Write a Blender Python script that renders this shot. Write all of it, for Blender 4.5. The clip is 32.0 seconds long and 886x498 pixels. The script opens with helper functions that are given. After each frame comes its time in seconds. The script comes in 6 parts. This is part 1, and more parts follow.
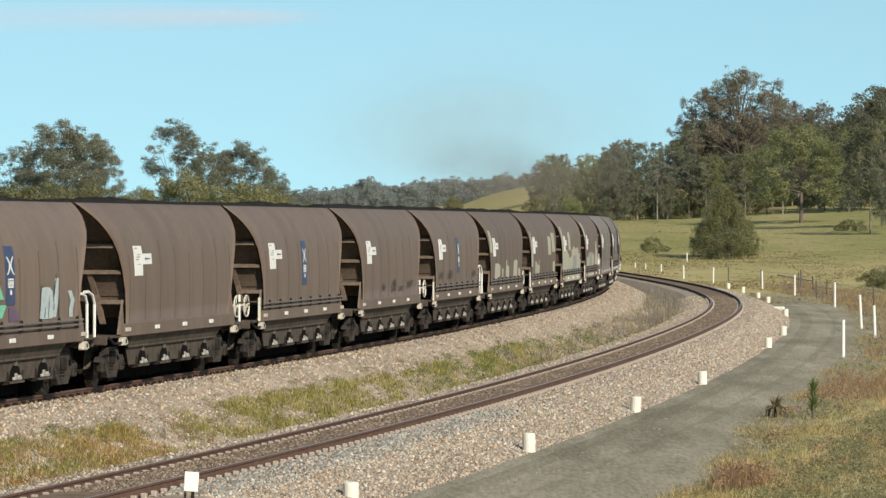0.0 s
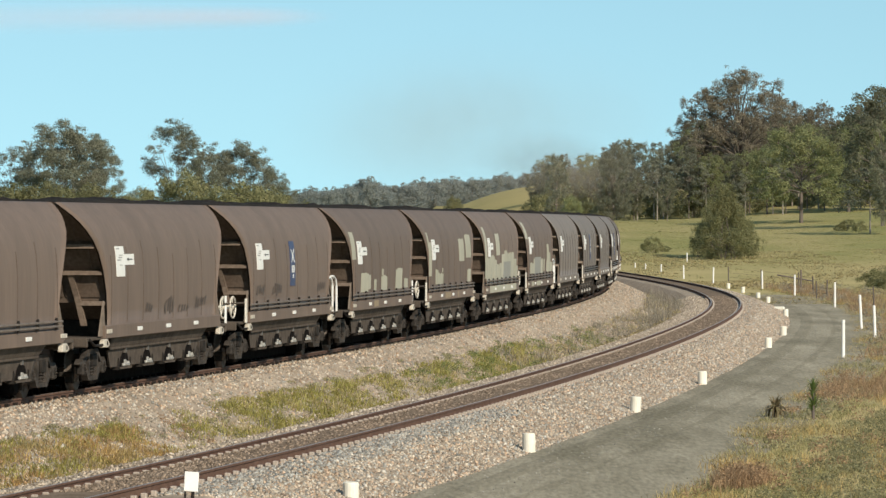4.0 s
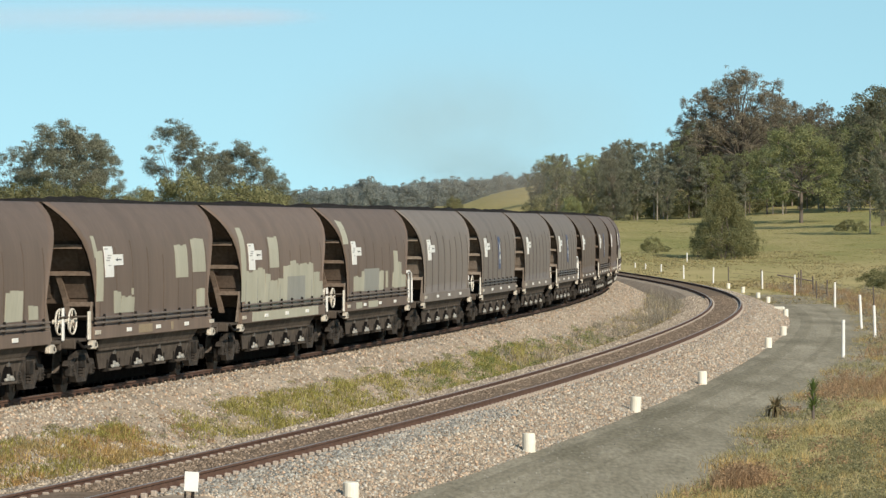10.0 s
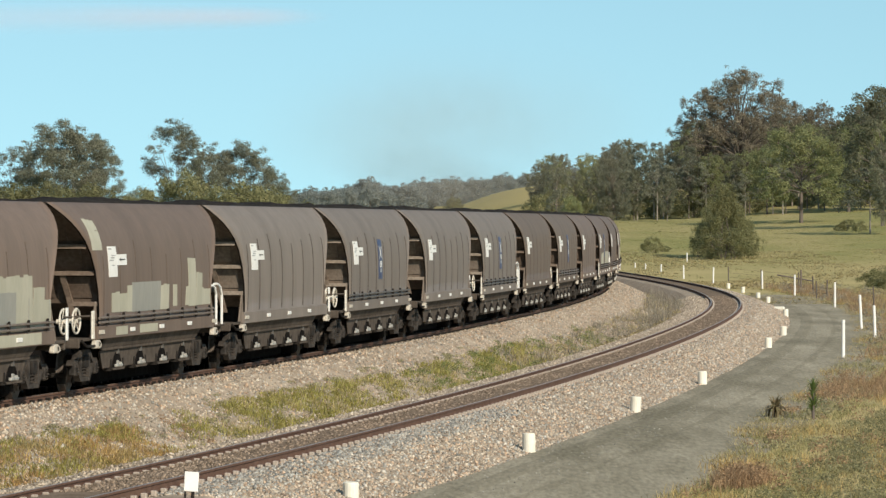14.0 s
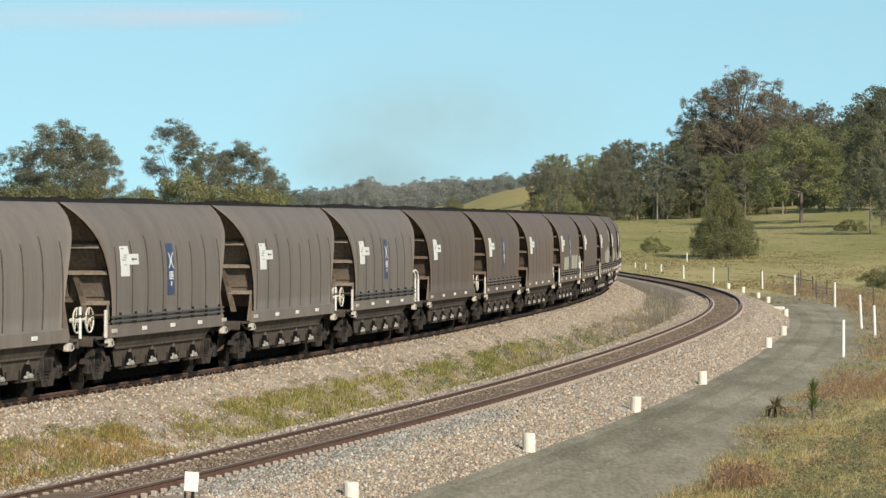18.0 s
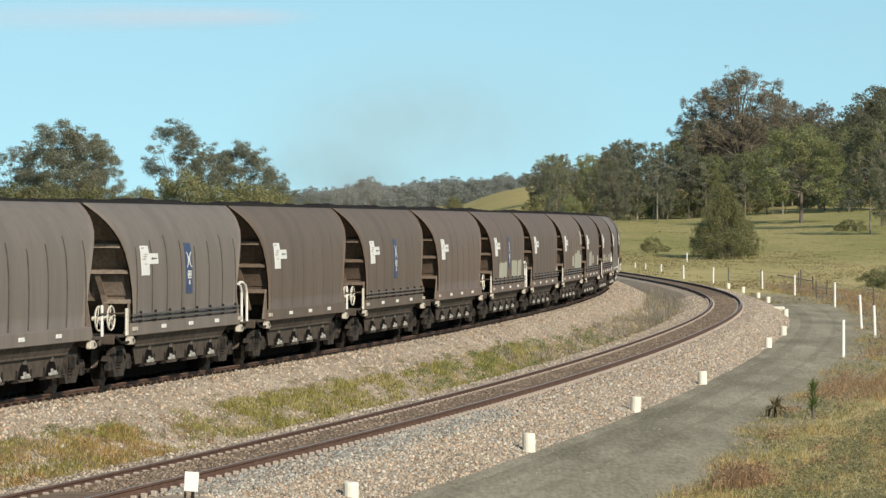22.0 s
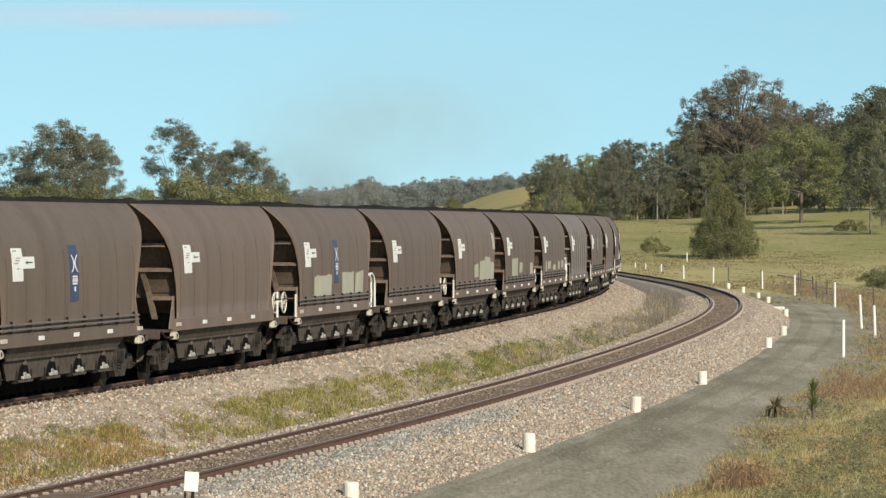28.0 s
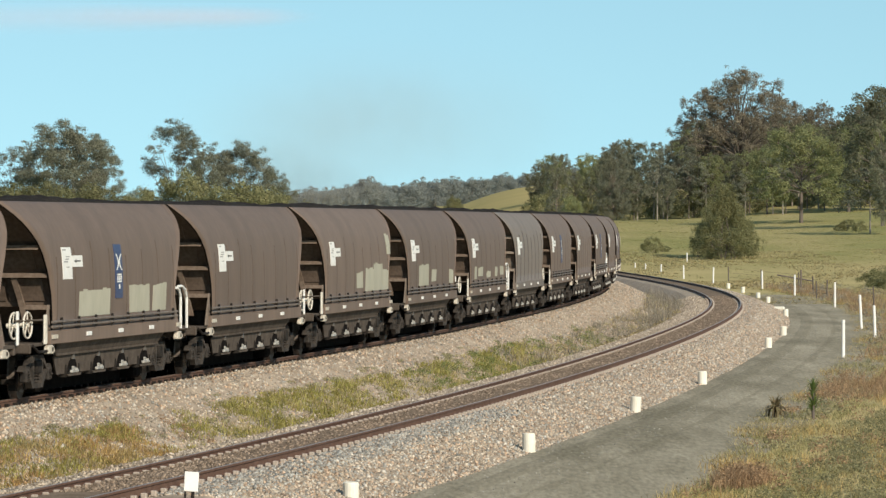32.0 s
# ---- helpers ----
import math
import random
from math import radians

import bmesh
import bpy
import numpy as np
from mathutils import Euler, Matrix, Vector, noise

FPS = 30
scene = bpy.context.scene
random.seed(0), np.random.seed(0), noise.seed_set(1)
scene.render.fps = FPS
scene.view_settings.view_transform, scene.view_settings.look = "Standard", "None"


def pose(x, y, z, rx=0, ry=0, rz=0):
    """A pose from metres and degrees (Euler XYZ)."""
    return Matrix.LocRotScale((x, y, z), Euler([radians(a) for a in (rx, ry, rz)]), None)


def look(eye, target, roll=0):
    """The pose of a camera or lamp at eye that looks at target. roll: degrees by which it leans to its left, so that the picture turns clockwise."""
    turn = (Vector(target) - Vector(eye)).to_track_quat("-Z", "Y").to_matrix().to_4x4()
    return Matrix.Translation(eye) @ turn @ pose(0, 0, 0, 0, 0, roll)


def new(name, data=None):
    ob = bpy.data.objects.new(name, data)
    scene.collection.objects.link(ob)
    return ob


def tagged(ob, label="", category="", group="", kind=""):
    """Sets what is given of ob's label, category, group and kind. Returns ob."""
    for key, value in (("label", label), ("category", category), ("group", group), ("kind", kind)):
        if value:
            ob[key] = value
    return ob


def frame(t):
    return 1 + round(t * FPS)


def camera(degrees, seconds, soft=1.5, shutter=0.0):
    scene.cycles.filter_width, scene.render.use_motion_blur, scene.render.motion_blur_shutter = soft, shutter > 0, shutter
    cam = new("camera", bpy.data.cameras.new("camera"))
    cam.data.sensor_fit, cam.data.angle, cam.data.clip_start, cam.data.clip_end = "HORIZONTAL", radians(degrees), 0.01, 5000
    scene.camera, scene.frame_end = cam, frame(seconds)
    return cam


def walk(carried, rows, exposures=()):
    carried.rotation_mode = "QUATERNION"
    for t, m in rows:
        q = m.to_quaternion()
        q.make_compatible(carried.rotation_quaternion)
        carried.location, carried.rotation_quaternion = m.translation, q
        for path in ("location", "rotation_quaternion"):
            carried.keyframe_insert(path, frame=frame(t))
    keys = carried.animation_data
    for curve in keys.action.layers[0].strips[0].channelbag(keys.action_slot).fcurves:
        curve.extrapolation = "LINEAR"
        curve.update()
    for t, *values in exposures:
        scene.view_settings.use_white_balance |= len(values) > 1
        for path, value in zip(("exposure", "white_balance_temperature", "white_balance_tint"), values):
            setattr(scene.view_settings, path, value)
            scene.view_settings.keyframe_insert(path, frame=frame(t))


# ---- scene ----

cam = camera(10.4045, 32.0, soft=1.4, shutter=0.2)
EYE_Z = 3.90
EYE = (0.0, 0.0, EYE_Z)
walk(cam, [(0.0, look(EYE, (0.0, 1000.0, EYE_Z - 3.7985))), (32.0, look(EYE, (0.0, 1000.0, EYE_Z - 3.7985)))])

# ---- sky, sun ----
SUN_EL, SUN_AZ = 29.0, 147.0          # degrees; azimuth clockwise from the camera's heading
world = bpy.data.worlds.new("world")
scene.world = world
world.use_nodes = True
wn, wl = world.node_tree.nodes, world.node_tree.links
sky = wn.new("ShaderNodeTexSky")
sky.sky_type, sky.sun_disc = "NISHITA", False
sky.sun_elevation, sky.sun_rotation = radians(SUN_EL), radians(SUN_AZ)
sky.air_density, sky.dust_density, sky.ozone_density = 1.0, 0.2, 1.0
wn["Background"].inputs["Strength"].default_value = 0.126
sky_at = wn.new("ShaderNodeTexCoord")
lift = wn.new("ShaderNodeVectorMath")          # clear air: the blue of the upper sky reaches far down
lift.operation = "ADD"
lift.inputs[1].default_value = (0.0, 0.0, 0.16)
unit = wn.new("ShaderNodeVectorMath")
unit.operation = "NORMALIZE"
wl.new(sky_at.outputs["Generated"], lift.inputs[0])
wl.new(lift.outputs[0], unit.inputs[0])
wl.new(unit.outputs[0], sky.inputs["Vector"])
tint = wn.new("ShaderNodeMix")
tint.data_type, tint.blend_type = "RGBA", "MULTIPLY"
tint.inputs["Factor"].default_value = 1.0
tint.inputs["B"].default_value = (1.07, 1.27, 1.11, 1.0)
wl.new(sky.outputs[0], tint.inputs["A"])
wl.new(tint.outputs["Result"], wn["Background"].inputs["Color"])
sun_to = Vector((math.sin(radians(SUN_AZ)) * math.cos(radians(SUN_EL)), math.cos(radians(SUN_AZ)) * math.cos(radians(SUN_EL)), math.sin(radians(SUN_EL))))
sun = new("sun", bpy.data.lights.new("sun", "SUN"))
sun.data.energy, sun.data.angle, sun.data.color = 5.0, radians(0.5), (1.0, 0.88, 0.705)
sun.matrix_world = look(sun_to * 50, (0, 0, 0))
scene.view_settings.exposure = -0.08


# ---- materials ----
def rgb(c):
    return (*c, 1.0)


def mat(name, c1, c2, scale=3.0, rough=0.8, bump=0.15, bscale=30.0, metal=0.0, streak=1.0, detail=None, vary=0.0, world_space=False, two_sided_leaf=False, squeeze=1.0, fine=(0.78, 1.2), gloss=0.5):
    """Two colours mixed by noise at two scales, fine relief, and a value shift from object to object."""
    m = bpy.data.materials.new(name)
    m.use_nodes = True
    n, l = m.node_tree.nodes, m.node_tree.links
    bsdf = n["Principled BSDF"]
    if world_space:
        co = n.new("ShaderNodeNewGeometry").outputs["Position"]
    else:
        co = n.new("ShaderNodeTexCoord").outputs["Object"]
    mp = n.new("ShaderNodeMapping")
    mp.inputs["Scale"].default_value = (1, squeeze, streak)
    l.new(co, mp.inputs[0])
    big = n.new("ShaderNodeTexNoise")
    big.inputs["Scale"].default_value, big.inputs["Detail"].default_value = scale, 6
    small = n.new("ShaderNodeTexNoise")
    small.inputs["Scale"].default_value, small.inputs["Detail"].default_value = bscale, 4
    l.new(mp.outputs[0], big.inputs["Vector"])
    l.new(mp.outputs[0], small.inputs["Vector"])
    ramp = n.new("ShaderNodeMapRange")
    ramp.inputs[1].default_value, ramp.inputs[2].default_value = 0.33, 0.67
    l.new(big.outputs["Fac"], ramp.inputs[0])
    mix = n.new("ShaderNodeMix")
    mix.data_type = "RGBA"
    mix.inputs["A"].default_value, mix.inputs["B"].default_value = rgb(c1), rgb(c2)
    l.new(ramp.outputs[0], mix.inputs["Factor"])
    mul = n.new("ShaderNodeMix")
    mul.data_type, mul.blend_type = "RGBA", "MULTIPLY"
    mul.inputs["Factor"].default_value = 1.0
    r2 = n.new("ShaderNodeMapRange")
    r2.inputs[1].default_value, r2.inputs[2].default_value, r2.inputs[3].default_value, r2.inputs[4].default_value = 0.3, 0.7, *fine
    l.new(small.outputs["Fac"], r2.inputs[0])
    l.new(mix.outputs["Result"], mul.inputs["A"])
    l.new(r2.outputs[0], mul.inputs["B"])
    out = mul.outputs["Result"]
    if vary:
        info = n.new("ShaderNodeObjectInfo")
        r3 = n.new("ShaderNodeMapRange")
        r3.inputs[3].default_value, r3.inputs[4].default_value = 1 - vary, 1 + vary
        l.new(info.outputs["Random"], r3.inputs[0])
        m3 = n.new("ShaderNodeMix")
        m3.data_type, m3.blend_type = "RGBA", "MULTIPLY"
        m3.inputs["Factor"].default_value = 1.0
        l.new(out, m3.inputs["A"])
        l.new(r3.outputs[0], m3.inputs["B"])
        out = m3.outputs["Result"]
    if detail:                        # per-island shift of value: (low, high)
        geo = n.new("ShaderNodeNewGeometry")
        r4 = n.new("ShaderNodeMapRange")
        r4.inputs[3].default_value, r4.inputs[4].default_value = detail
        l.new(geo.outputs["Random Per Island"], r4.inputs[0])
        m4 = n.new("ShaderNodeMix")
        m4.data_type, m4.blend_type = "RGBA", "MULTIPLY"
        m4.inputs["Factor"].default_value = 1.0
        l.new(out, m4.inputs["A"])
        l.new(r4.outputs[0], m4.inputs["B"])
        out = m4.outputs["Result"]
    l.new(out, bsdf.inputs["Base Color"])
    bsdf.inputs["Roughness"].default_value, bsdf.inputs["Metallic"].default_value = rough, metal
    bsdf.inputs["Specular IOR Level"].default_value = gloss
    if bump:
        b = n.new("ShaderNodeBump")
        b.inputs["Strength"].default_value, b.inputs["Distance"].default_value = bump, 0.03
        l.new(small.outputs["Fac"], b.inputs["Height"])
        l.new(b.outputs[0], bsdf.inputs["Normal"])
    if two_sided_leaf:
        tr = n.new("ShaderNodeBsdfTranslucent")
        l.new(out, tr.inputs["Color"])
        ms = n.new("ShaderNodeMixShader")
        ms.inputs[0].default_value = 0.48
        l.new(bsdf.outputs[0], ms.inputs[1])
        l.new(tr.outputs[0], ms.inputs[2])
        l.new(ms.outputs[0], n["Material Output"].inputs["Surface"])
    return m


M_BODY = mat("wagon_brown", (0.143, 0.104, 0.081), (0.178, 0.130, 0.102), 1.4, 0.62, 0.04, 9, vary=0.12, streak=0.13, fine=(0.90, 1.09), gloss=0.35)
M_BODY_DULL = mat("wagon_dull_brown", (0.116, 0.086, 0.065), (0.149, 0.112, 0.085), 1.4, 0.62, 0.04, 9, vary=0.06, streak=0.13, fine=(0.92, 1.09), gloss=0.35)
M_BODY_GREY = mat("wagon_grey_brown", (0.160, 0.134, 0.115), (0.202, 0.170, 0.146), 1.4, 0.62, 0.04, 9, vary=0.08, streak=0.13, fine=(0.92, 1.09), gloss=0.35)
M_END = mat("wagon_end_brown", (0.156, 0.121, 0.095), (0.208, 0.166, 0.134), 2.0, 0.8, 0.1, 12, gloss=0.15)
# a paler brown for the plates welded on the end sheet
M_ENDLIGHT = mat("pale_end_plate", (0.187, 0.151, 0.123), (0.238, 0.194, 0.160), 2.0, 0.8, 0.1, 12, gloss=0.15)
M_END_BROWN = mat("brown_end_plate", (0.101, 0.075, 0.058), (0.138, 0.103, 0.081), 2.0, 0.8, 0.1, 12, gloss=0.15)
# rib colours: plate brown lightened for the sun that catches the ribs
M_RIB_BROWN = mat("lit_brown_end_rib", (0.154, 0.115, 0.090), (0.198, 0.151, 0.120), 2.0, 0.75, 0.1, 14, gloss=0.12)
M_RIB = mat("lit_end_rib", (0.226, 0.185, 0.151), (0.292, 0.242, 0.200), 2.0, 0.75, 0.1, 14, gloss=0.12)
M_SEAM_SOFT = mat("faint_seam", (0.108, 0.079, 0.062), (0.140, 0.103, 0.081), 2.0, 0.7, 0.05, 20, gloss=0.2)
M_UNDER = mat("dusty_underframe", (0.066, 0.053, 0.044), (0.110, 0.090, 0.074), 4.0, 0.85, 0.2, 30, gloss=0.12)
# dark steel, taken darker so hopper and underframe sink into painted shade
M_DARK = mat("dark_and_shaded_steel", (0.016, 0.014, 0.013), (0.036, 0.031, 0.027), 5.0, 0.8, 0.2, 30, gloss=0.1)
M_WHITE = mat("white_paint", (0.82, 0.81, 0.78), (0.75, 0.74, 0.71), 4.0, 0.5, 0.02, 40, fine=(0.96, 1.03))
M_CREAM = mat("cream_casting", (0.66, 0.61, 0.52), (0.36, 0.31, 0.25), 6.0, 0.6, 0.1, 40, fine=(0.9, 1.06))
M_BLUE = mat("blue_panel", (0.030, 0.048, 0.125), (0.046, 0.066, 0.145), 3.0, 0.5, 0.03, 30)
M_PATCH = mat("grey_green_paint", (0.37, 0.355, 0.275), (0.43, 0.41, 0.325), 1.6, 0.6, 0.03, 12, vary=0.06, streak=0.3, fine=(0.93, 1.06))
M_PATCH_D = mat("grey_paint", (0.25, 0.25, 0.225), (0.30, 0.29, 0.255), 1.6, 0.6, 0.03, 12, streak=0.3, fine=(0.93, 1.06))
M_COAL = mat("coal", (0.018, 0.016, 0.015), (0.042, 0.036, 0.031), 6.0, 1.0, 0.8, 14, gloss=0.05)
M_STEEL = mat("worn_steel", (0.62, 0.60, 0.56), (0.34, 0.32, 0.29), 9.0, 0.45, 0.1, 30, metal=0.3)
M_BARSTEEL = mat("dark_worn_tube", (0.075, 0.068, 0.062), (0.125, 0.112, 0.10), 5.0, 0.5, 0.05, 30, gloss=0.4)
M_BARBROWN = mat("brown_worn_tube", (0.130, 0.105, 0.088), (0.185, 0.152, 0.128), 5.0, 0.55, 0.05, 30, gloss=0.3)
M_WHEEL = mat("wheel_steel", (0.120, 0.099, 0.083), (0.208, 0.176, 0.152), 6.0, 0.6, 0.1, 20, metal=0.3)
M_CREAMRAIL = mat("pale_rail_paint", (0.76, 0.72, 0.64), (0.62, 0.56, 0.47), 6.0, 0.55, 0.05, 30)
M_INK = mat("black_ink", (0.03, 0.03, 0.03), (0.06, 0.055, 0.05), 6.0, 0.6, 0.0, 30)
M_INK_GREY = mat("grey_ink", (0.30, 0.29, 0.28), (0.42, 0.41, 0.40), 6.0, 0.6, 0.0, 30)
# darker brown for the thin strips along the side seams
M_SEAM = mat("dark_seam", (0.070, 0.058, 0.050), (0.115, 0.098, 0.084), 5.0, 0.85, 0.1, 30, gloss=0.1)
M_BOGIE = mat("dusty_cast_steel", (0.030, 0.027, 0.025), (0.082, 0.070, 0.061), 5.0, 0.85, 0.2, 30, gloss=0.1)
# near-black steel whose colour stands for shade in recesses and under wagons
M_BLACK = mat("black_steel_for_shade", (0.008, 0.007, 0.007), (0.016, 0.014, 0.013), 6.0, 0.9, 0.1, 30, gloss=0.02)
M_INK_SOFT = mat("faded_black_paint", (0.05, 0.042, 0.038), (0.085, 0.068, 0.058), 6.0, 0.6, 0.0, 30)
M_PALE = mat("pale_blue_paint", (0.50, 0.58, 0.60), (0.40, 0.46, 0.48), 4.0, 0.5, 0.03, 30)
M_MINT = mat("mint_paint", (0.16, 0.55, 0.38), (0.20, 0.48, 0.34), 4.0, 0.5, 0.03, 30)
M_PURPLE = mat("purple_paint", (0.16, 0.08, 0.18), (0.12, 0.07, 0.13), 4.0, 0.5, 0.03, 30)
M_RAIL = mat("rusty_rail", (0.112, 0.062, 0.044), (0.158, 0.092, 0.066), 4.0, 0.75, 0.1, 30, gloss=0.2)
M_RAILTOP = mat("worn_rail_head", (0.38, 0.32, 0.28), (0.28, 0.23, 0.20), 4.0, 0.45, 0.03, 30, metal=0.3)
# near-black ballast: coal dust with the train's shade painted in
M_COALDUST_SHADE = mat("coal_dusted_shaded_ballast", (0.012, 0.010, 0.009), (0.024, 0.020, 0.018), 1.5, 0.95, 0.9, 18, world_space=True, gloss=0.0)
M_SLEEPER = mat("concrete_sleeper", (0.19, 0.145, 0.112), (0.25, 0.20, 0.158), 4.0, 0.85, 0.2, 30, vary=0.1, gloss=0.1)
M_CLIP = mat("dusty_rail_clip", (0.36, 0.30, 0.25), (0.46, 0.39, 0.33), 6.0, 0.7, 0.05, 30, gloss=0.1)
M_BALLAST = mat("ballast_bed", (0.318, 0.257, 0.198), (0.45, 0.373, 0.293), 0.7, 0.95, 0.9, 22, world_space=True, gloss=0.05)
M_STONE = mat("ballast_stone", (0.405, 0.327, 0.246), (0.50, 0.438, 0.362), 0.8, 0.9, 0.1, 20, detail=(0.42, 1.42), gloss=0.1)
M_FOUR = mat("fouled_ballast", (0.172, 0.130, 0.098), (0.258, 0.20, 0.152), 1.5, 0.95, 0.9, 18, world_space=True, gloss=0.0)
M_ROAD = mat("gravel_road", (0.245, 0.218, 0.156), (0.405, 0.358, 0.268), 0.8, 0.95, 0.5, 12, world_space=True, squeeze=0.12, gloss=0.04, fine=(0.78, 1.2))
M_CHIP = mat("tan_paint", (0.30, 0.235, 0.15), (0.26, 0.20, 0.13), 4.0, 0.7, 0.05, 30)
M_RUT = mat("worn_gravel", (0.225, 0.200, 0.142), (0.335, 0.296, 0.218), 0.8, 0.95, 0.5, 12, world_space=True, squeeze=0.12, gloss=0.04, fine=(0.78, 1.2))
M_GROUND = mat("dry_grass_ground", (0.405, 0.345, 0.168), (0.275, 0.268, 0.112), 0.09, 0.95, 0.6, 3.0, world_space=True, gloss=0.0, squeeze=0.3)


def drier(m, colour, near, far):
    """Drier grass past a line across the pasture, patchy where the two kinds meet."""
    n, l = m.node_tree.nodes, m.node_tree.links
    base = n["Principled BSDF"].inputs["Base Color"]
    old = base.links[0].from_socket
    geo, sep = n.new("ShaderNodeNewGeometry"), n.new("ShaderNodeSeparateXYZ")
    l.new(geo.outputs["Position"], sep.inputs[0])
    ramp = n.new("ShaderNodeMapRange")
    ramp.inputs[1].default_value, ramp.inputs[2].default_value = near, far
    l.new(sep.outputs["Y"], ramp.inputs[0])
    patch = n.new("ShaderNodeTexNoise")
    patch.inputs["Scale"].default_value = 0.05
    l.new(geo.outputs["Position"], patch.inputs["Vector"])
    soft = n.new("ShaderNodeMapRange")
    soft.inputs[1].default_value, soft.inputs[2].default_value, soft.inputs[3].default_value = 0.3, 0.7, 0.45
    l.new(patch.outputs["Fac"], soft.inputs[0])
    mul = n.new("ShaderNodeMath")
    mul.operation = "MULTIPLY"
    l.new(ramp.outputs[0], mul.inputs[0])
    l.new(soft.outputs[0], mul.inputs[1])
    mix = n.new("ShaderNodeMix")
    mix.data_type = "RGBA"
    mix.inputs["B"].default_value = rgb(colour)
    l.new(mul.outputs[0], mix.inputs["Factor"])
    l.new(old, mix.inputs["A"])
    l.new(mix.outputs["Result"], base)


drier(M_GROUND, (0.46, 0.37, 0.17), 700.0, 800.0)
drier(M_GROUND, (0.50, 0.41, 0.21), 505.0, 410.0)
M_GRASS_DRY = mat("dry_grass", (0.585, 0.482, 0.275), (0.456, 0.378, 0.198), 0.5, 0.8, 0, 10, detail=(0.65, 1.4), two_sided_leaf=True, gloss=0.1)
M_WEED = mat("grey_weed", (0.31, 0.275, 0.21), (0.40, 0.355, 0.28), 0.8, 0.8, 0, 10, detail=(0.6, 1.4), two_sided_leaf=True)
M_FOULSTONE = mat("fouled_stone", (0.20, 0.152, 0.114), (0.285, 0.222, 0.168), 1.5, 0.9, 0.1, 20, detail=(0.45, 1.65), gloss=0.05)
M_GREYSTONE = mat("grey_stone", (0.27, 0.26, 0.235), (0.36, 0.345, 0.31), 1.5, 0.9, 0.1, 20, detail=(0.5, 1.5))
M_PINKSTONE = mat("pink_orange_stone", (0.475, 0.335, 0.232), (0.45, 0.345, 0.262), 1.5, 0.9, 0.1, 20, detail=(0.5, 1.35), gloss=0.1)
M_WHITESTONE = mat("quartz_stone", (0.54, 0.49, 0.42), (0.66, 0.60, 0.52), 1.5, 0.8, 0.1, 20)
M_ROADSTONE = mat("road_stone", (0.25, 0.235, 0.20), (0.33, 0.31, 0.27), 1.5, 0.9, 0.1, 20, detail=(0.6, 1.5))
M_POST = mat("cream_concrete", (0.82, 0.79, 0.69), (0.74, 0.70, 0.59), 3.0, 0.7, 0.02, 20, vary=0.05, fine=(0.96, 1.03))
M_GRASS_STRAW = mat("straw_grass", (0.57, 0.375, 0.16), (0.48, 0.385, 0.18), 0.5, 0.8, 0, 10, detail=(0.6, 1.45), two_sided_leaf=True, gloss=0.1)
M_GRASS_YELLOW = mat("yellow_green_grass", (0.36, 0.345, 0.10), (0.46, 0.405, 0.15), 0.6, 0.8, 0, 10, detail=(0.55, 1.45), two_sided_leaf=True, gloss=0.1)
M_GRASS_OLIVE = mat("olive_grass", (0.335, 0.32, 0.145), (0.45, 0.40, 0.20), 0.6, 0.8, 0, 10, detail=(0.6, 1.4), two_sided_leaf=True, gloss=0.1)
M_GRASS_RED = mat("reddish_grass", (0.37, 0.24, 0.14), (0.48, 0.34, 0.21), 0.6, 0.8, 0, 10, detail=(0.55, 1.4), two_sided_leaf=True, gloss=0.1)
M_GRASS_DEAD = mat("dead_leaf", (0.16, 0.115, 0.065), (0.26, 0.22, 0.11), 6.0, 0.8, 0, 10, vary=0.4, two_sided_leaf=True)
M_WEED_GREEN = mat("green_weed", (0.19, 0.24, 0.07), (0.27, 0.29, 0.11), 0.8, 0.8, 0, 10, detail=(0.6, 1.4), two_sided_leaf=True)
M_WEED_OLIVE = mat("olive_weed", (0.325, 0.315, 0.175), (0.43, 0.39, 0.24), 0.8, 0.8, 0, 10, detail=(0.6, 1.35), two_sided_leaf=True, gloss=0.08)
M_WEED_BANK = mat("dark_olive_weed", (0.26, 0.255, 0.14), (0.33, 0.30, 0.175), 0.8, 0.8, 0, 10, detail=(0.75, 1.25), two_sided_leaf=True, gloss=0.08)
M_NEEDLE = mat("pine_needles", (0.16, 0.22, 0.06), (0.20, 0.255, 0.085), 3.0, 0.7, 0, 10, vary=0.3, two_sided_leaf=True, gloss=0.1)
M_LEAF_GUM = mat("gum_leaves", (0.203, 0.212, 0.149), (0.277, 0.274, 0.203), 0.3, 0.8, 0, 6, detail=(0.8, 1.2), vary=0.14, two_sided_leaf=True, gloss=0.08)
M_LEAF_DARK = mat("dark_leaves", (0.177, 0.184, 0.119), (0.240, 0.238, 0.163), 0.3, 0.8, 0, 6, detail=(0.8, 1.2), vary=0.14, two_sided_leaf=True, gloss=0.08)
M_LEAF_GREEN = mat("bright_leaves", (0.243, 0.264, 0.123), (0.324, 0.330, 0.172), 0.3, 0.8, 0, 6, detail=(0.8, 1.2), vary=0.14, two_sided_leaf=True, gloss=0.08)
M_LEAF_BROWN = mat("brownish_leaves", (0.210, 0.182, 0.131), (0.272, 0.235, 0.172), 0.3, 0.8, 0, 6, detail=(0.8, 1.2), vary=0.14, two_sided_leaf=True, gloss=0.08)
# ridge leaves made paler and bluer: distance haze is put into their colour
M_LEAF_HAZE = mat("leaves_with_painted_haze", (0.268, 0.294, 0.275), (0.329, 0.350, 0.326), 0.1, 0.8, 0, 3, detail=(0.9, 1.1), two_sided_leaf=True, gloss=0.05)
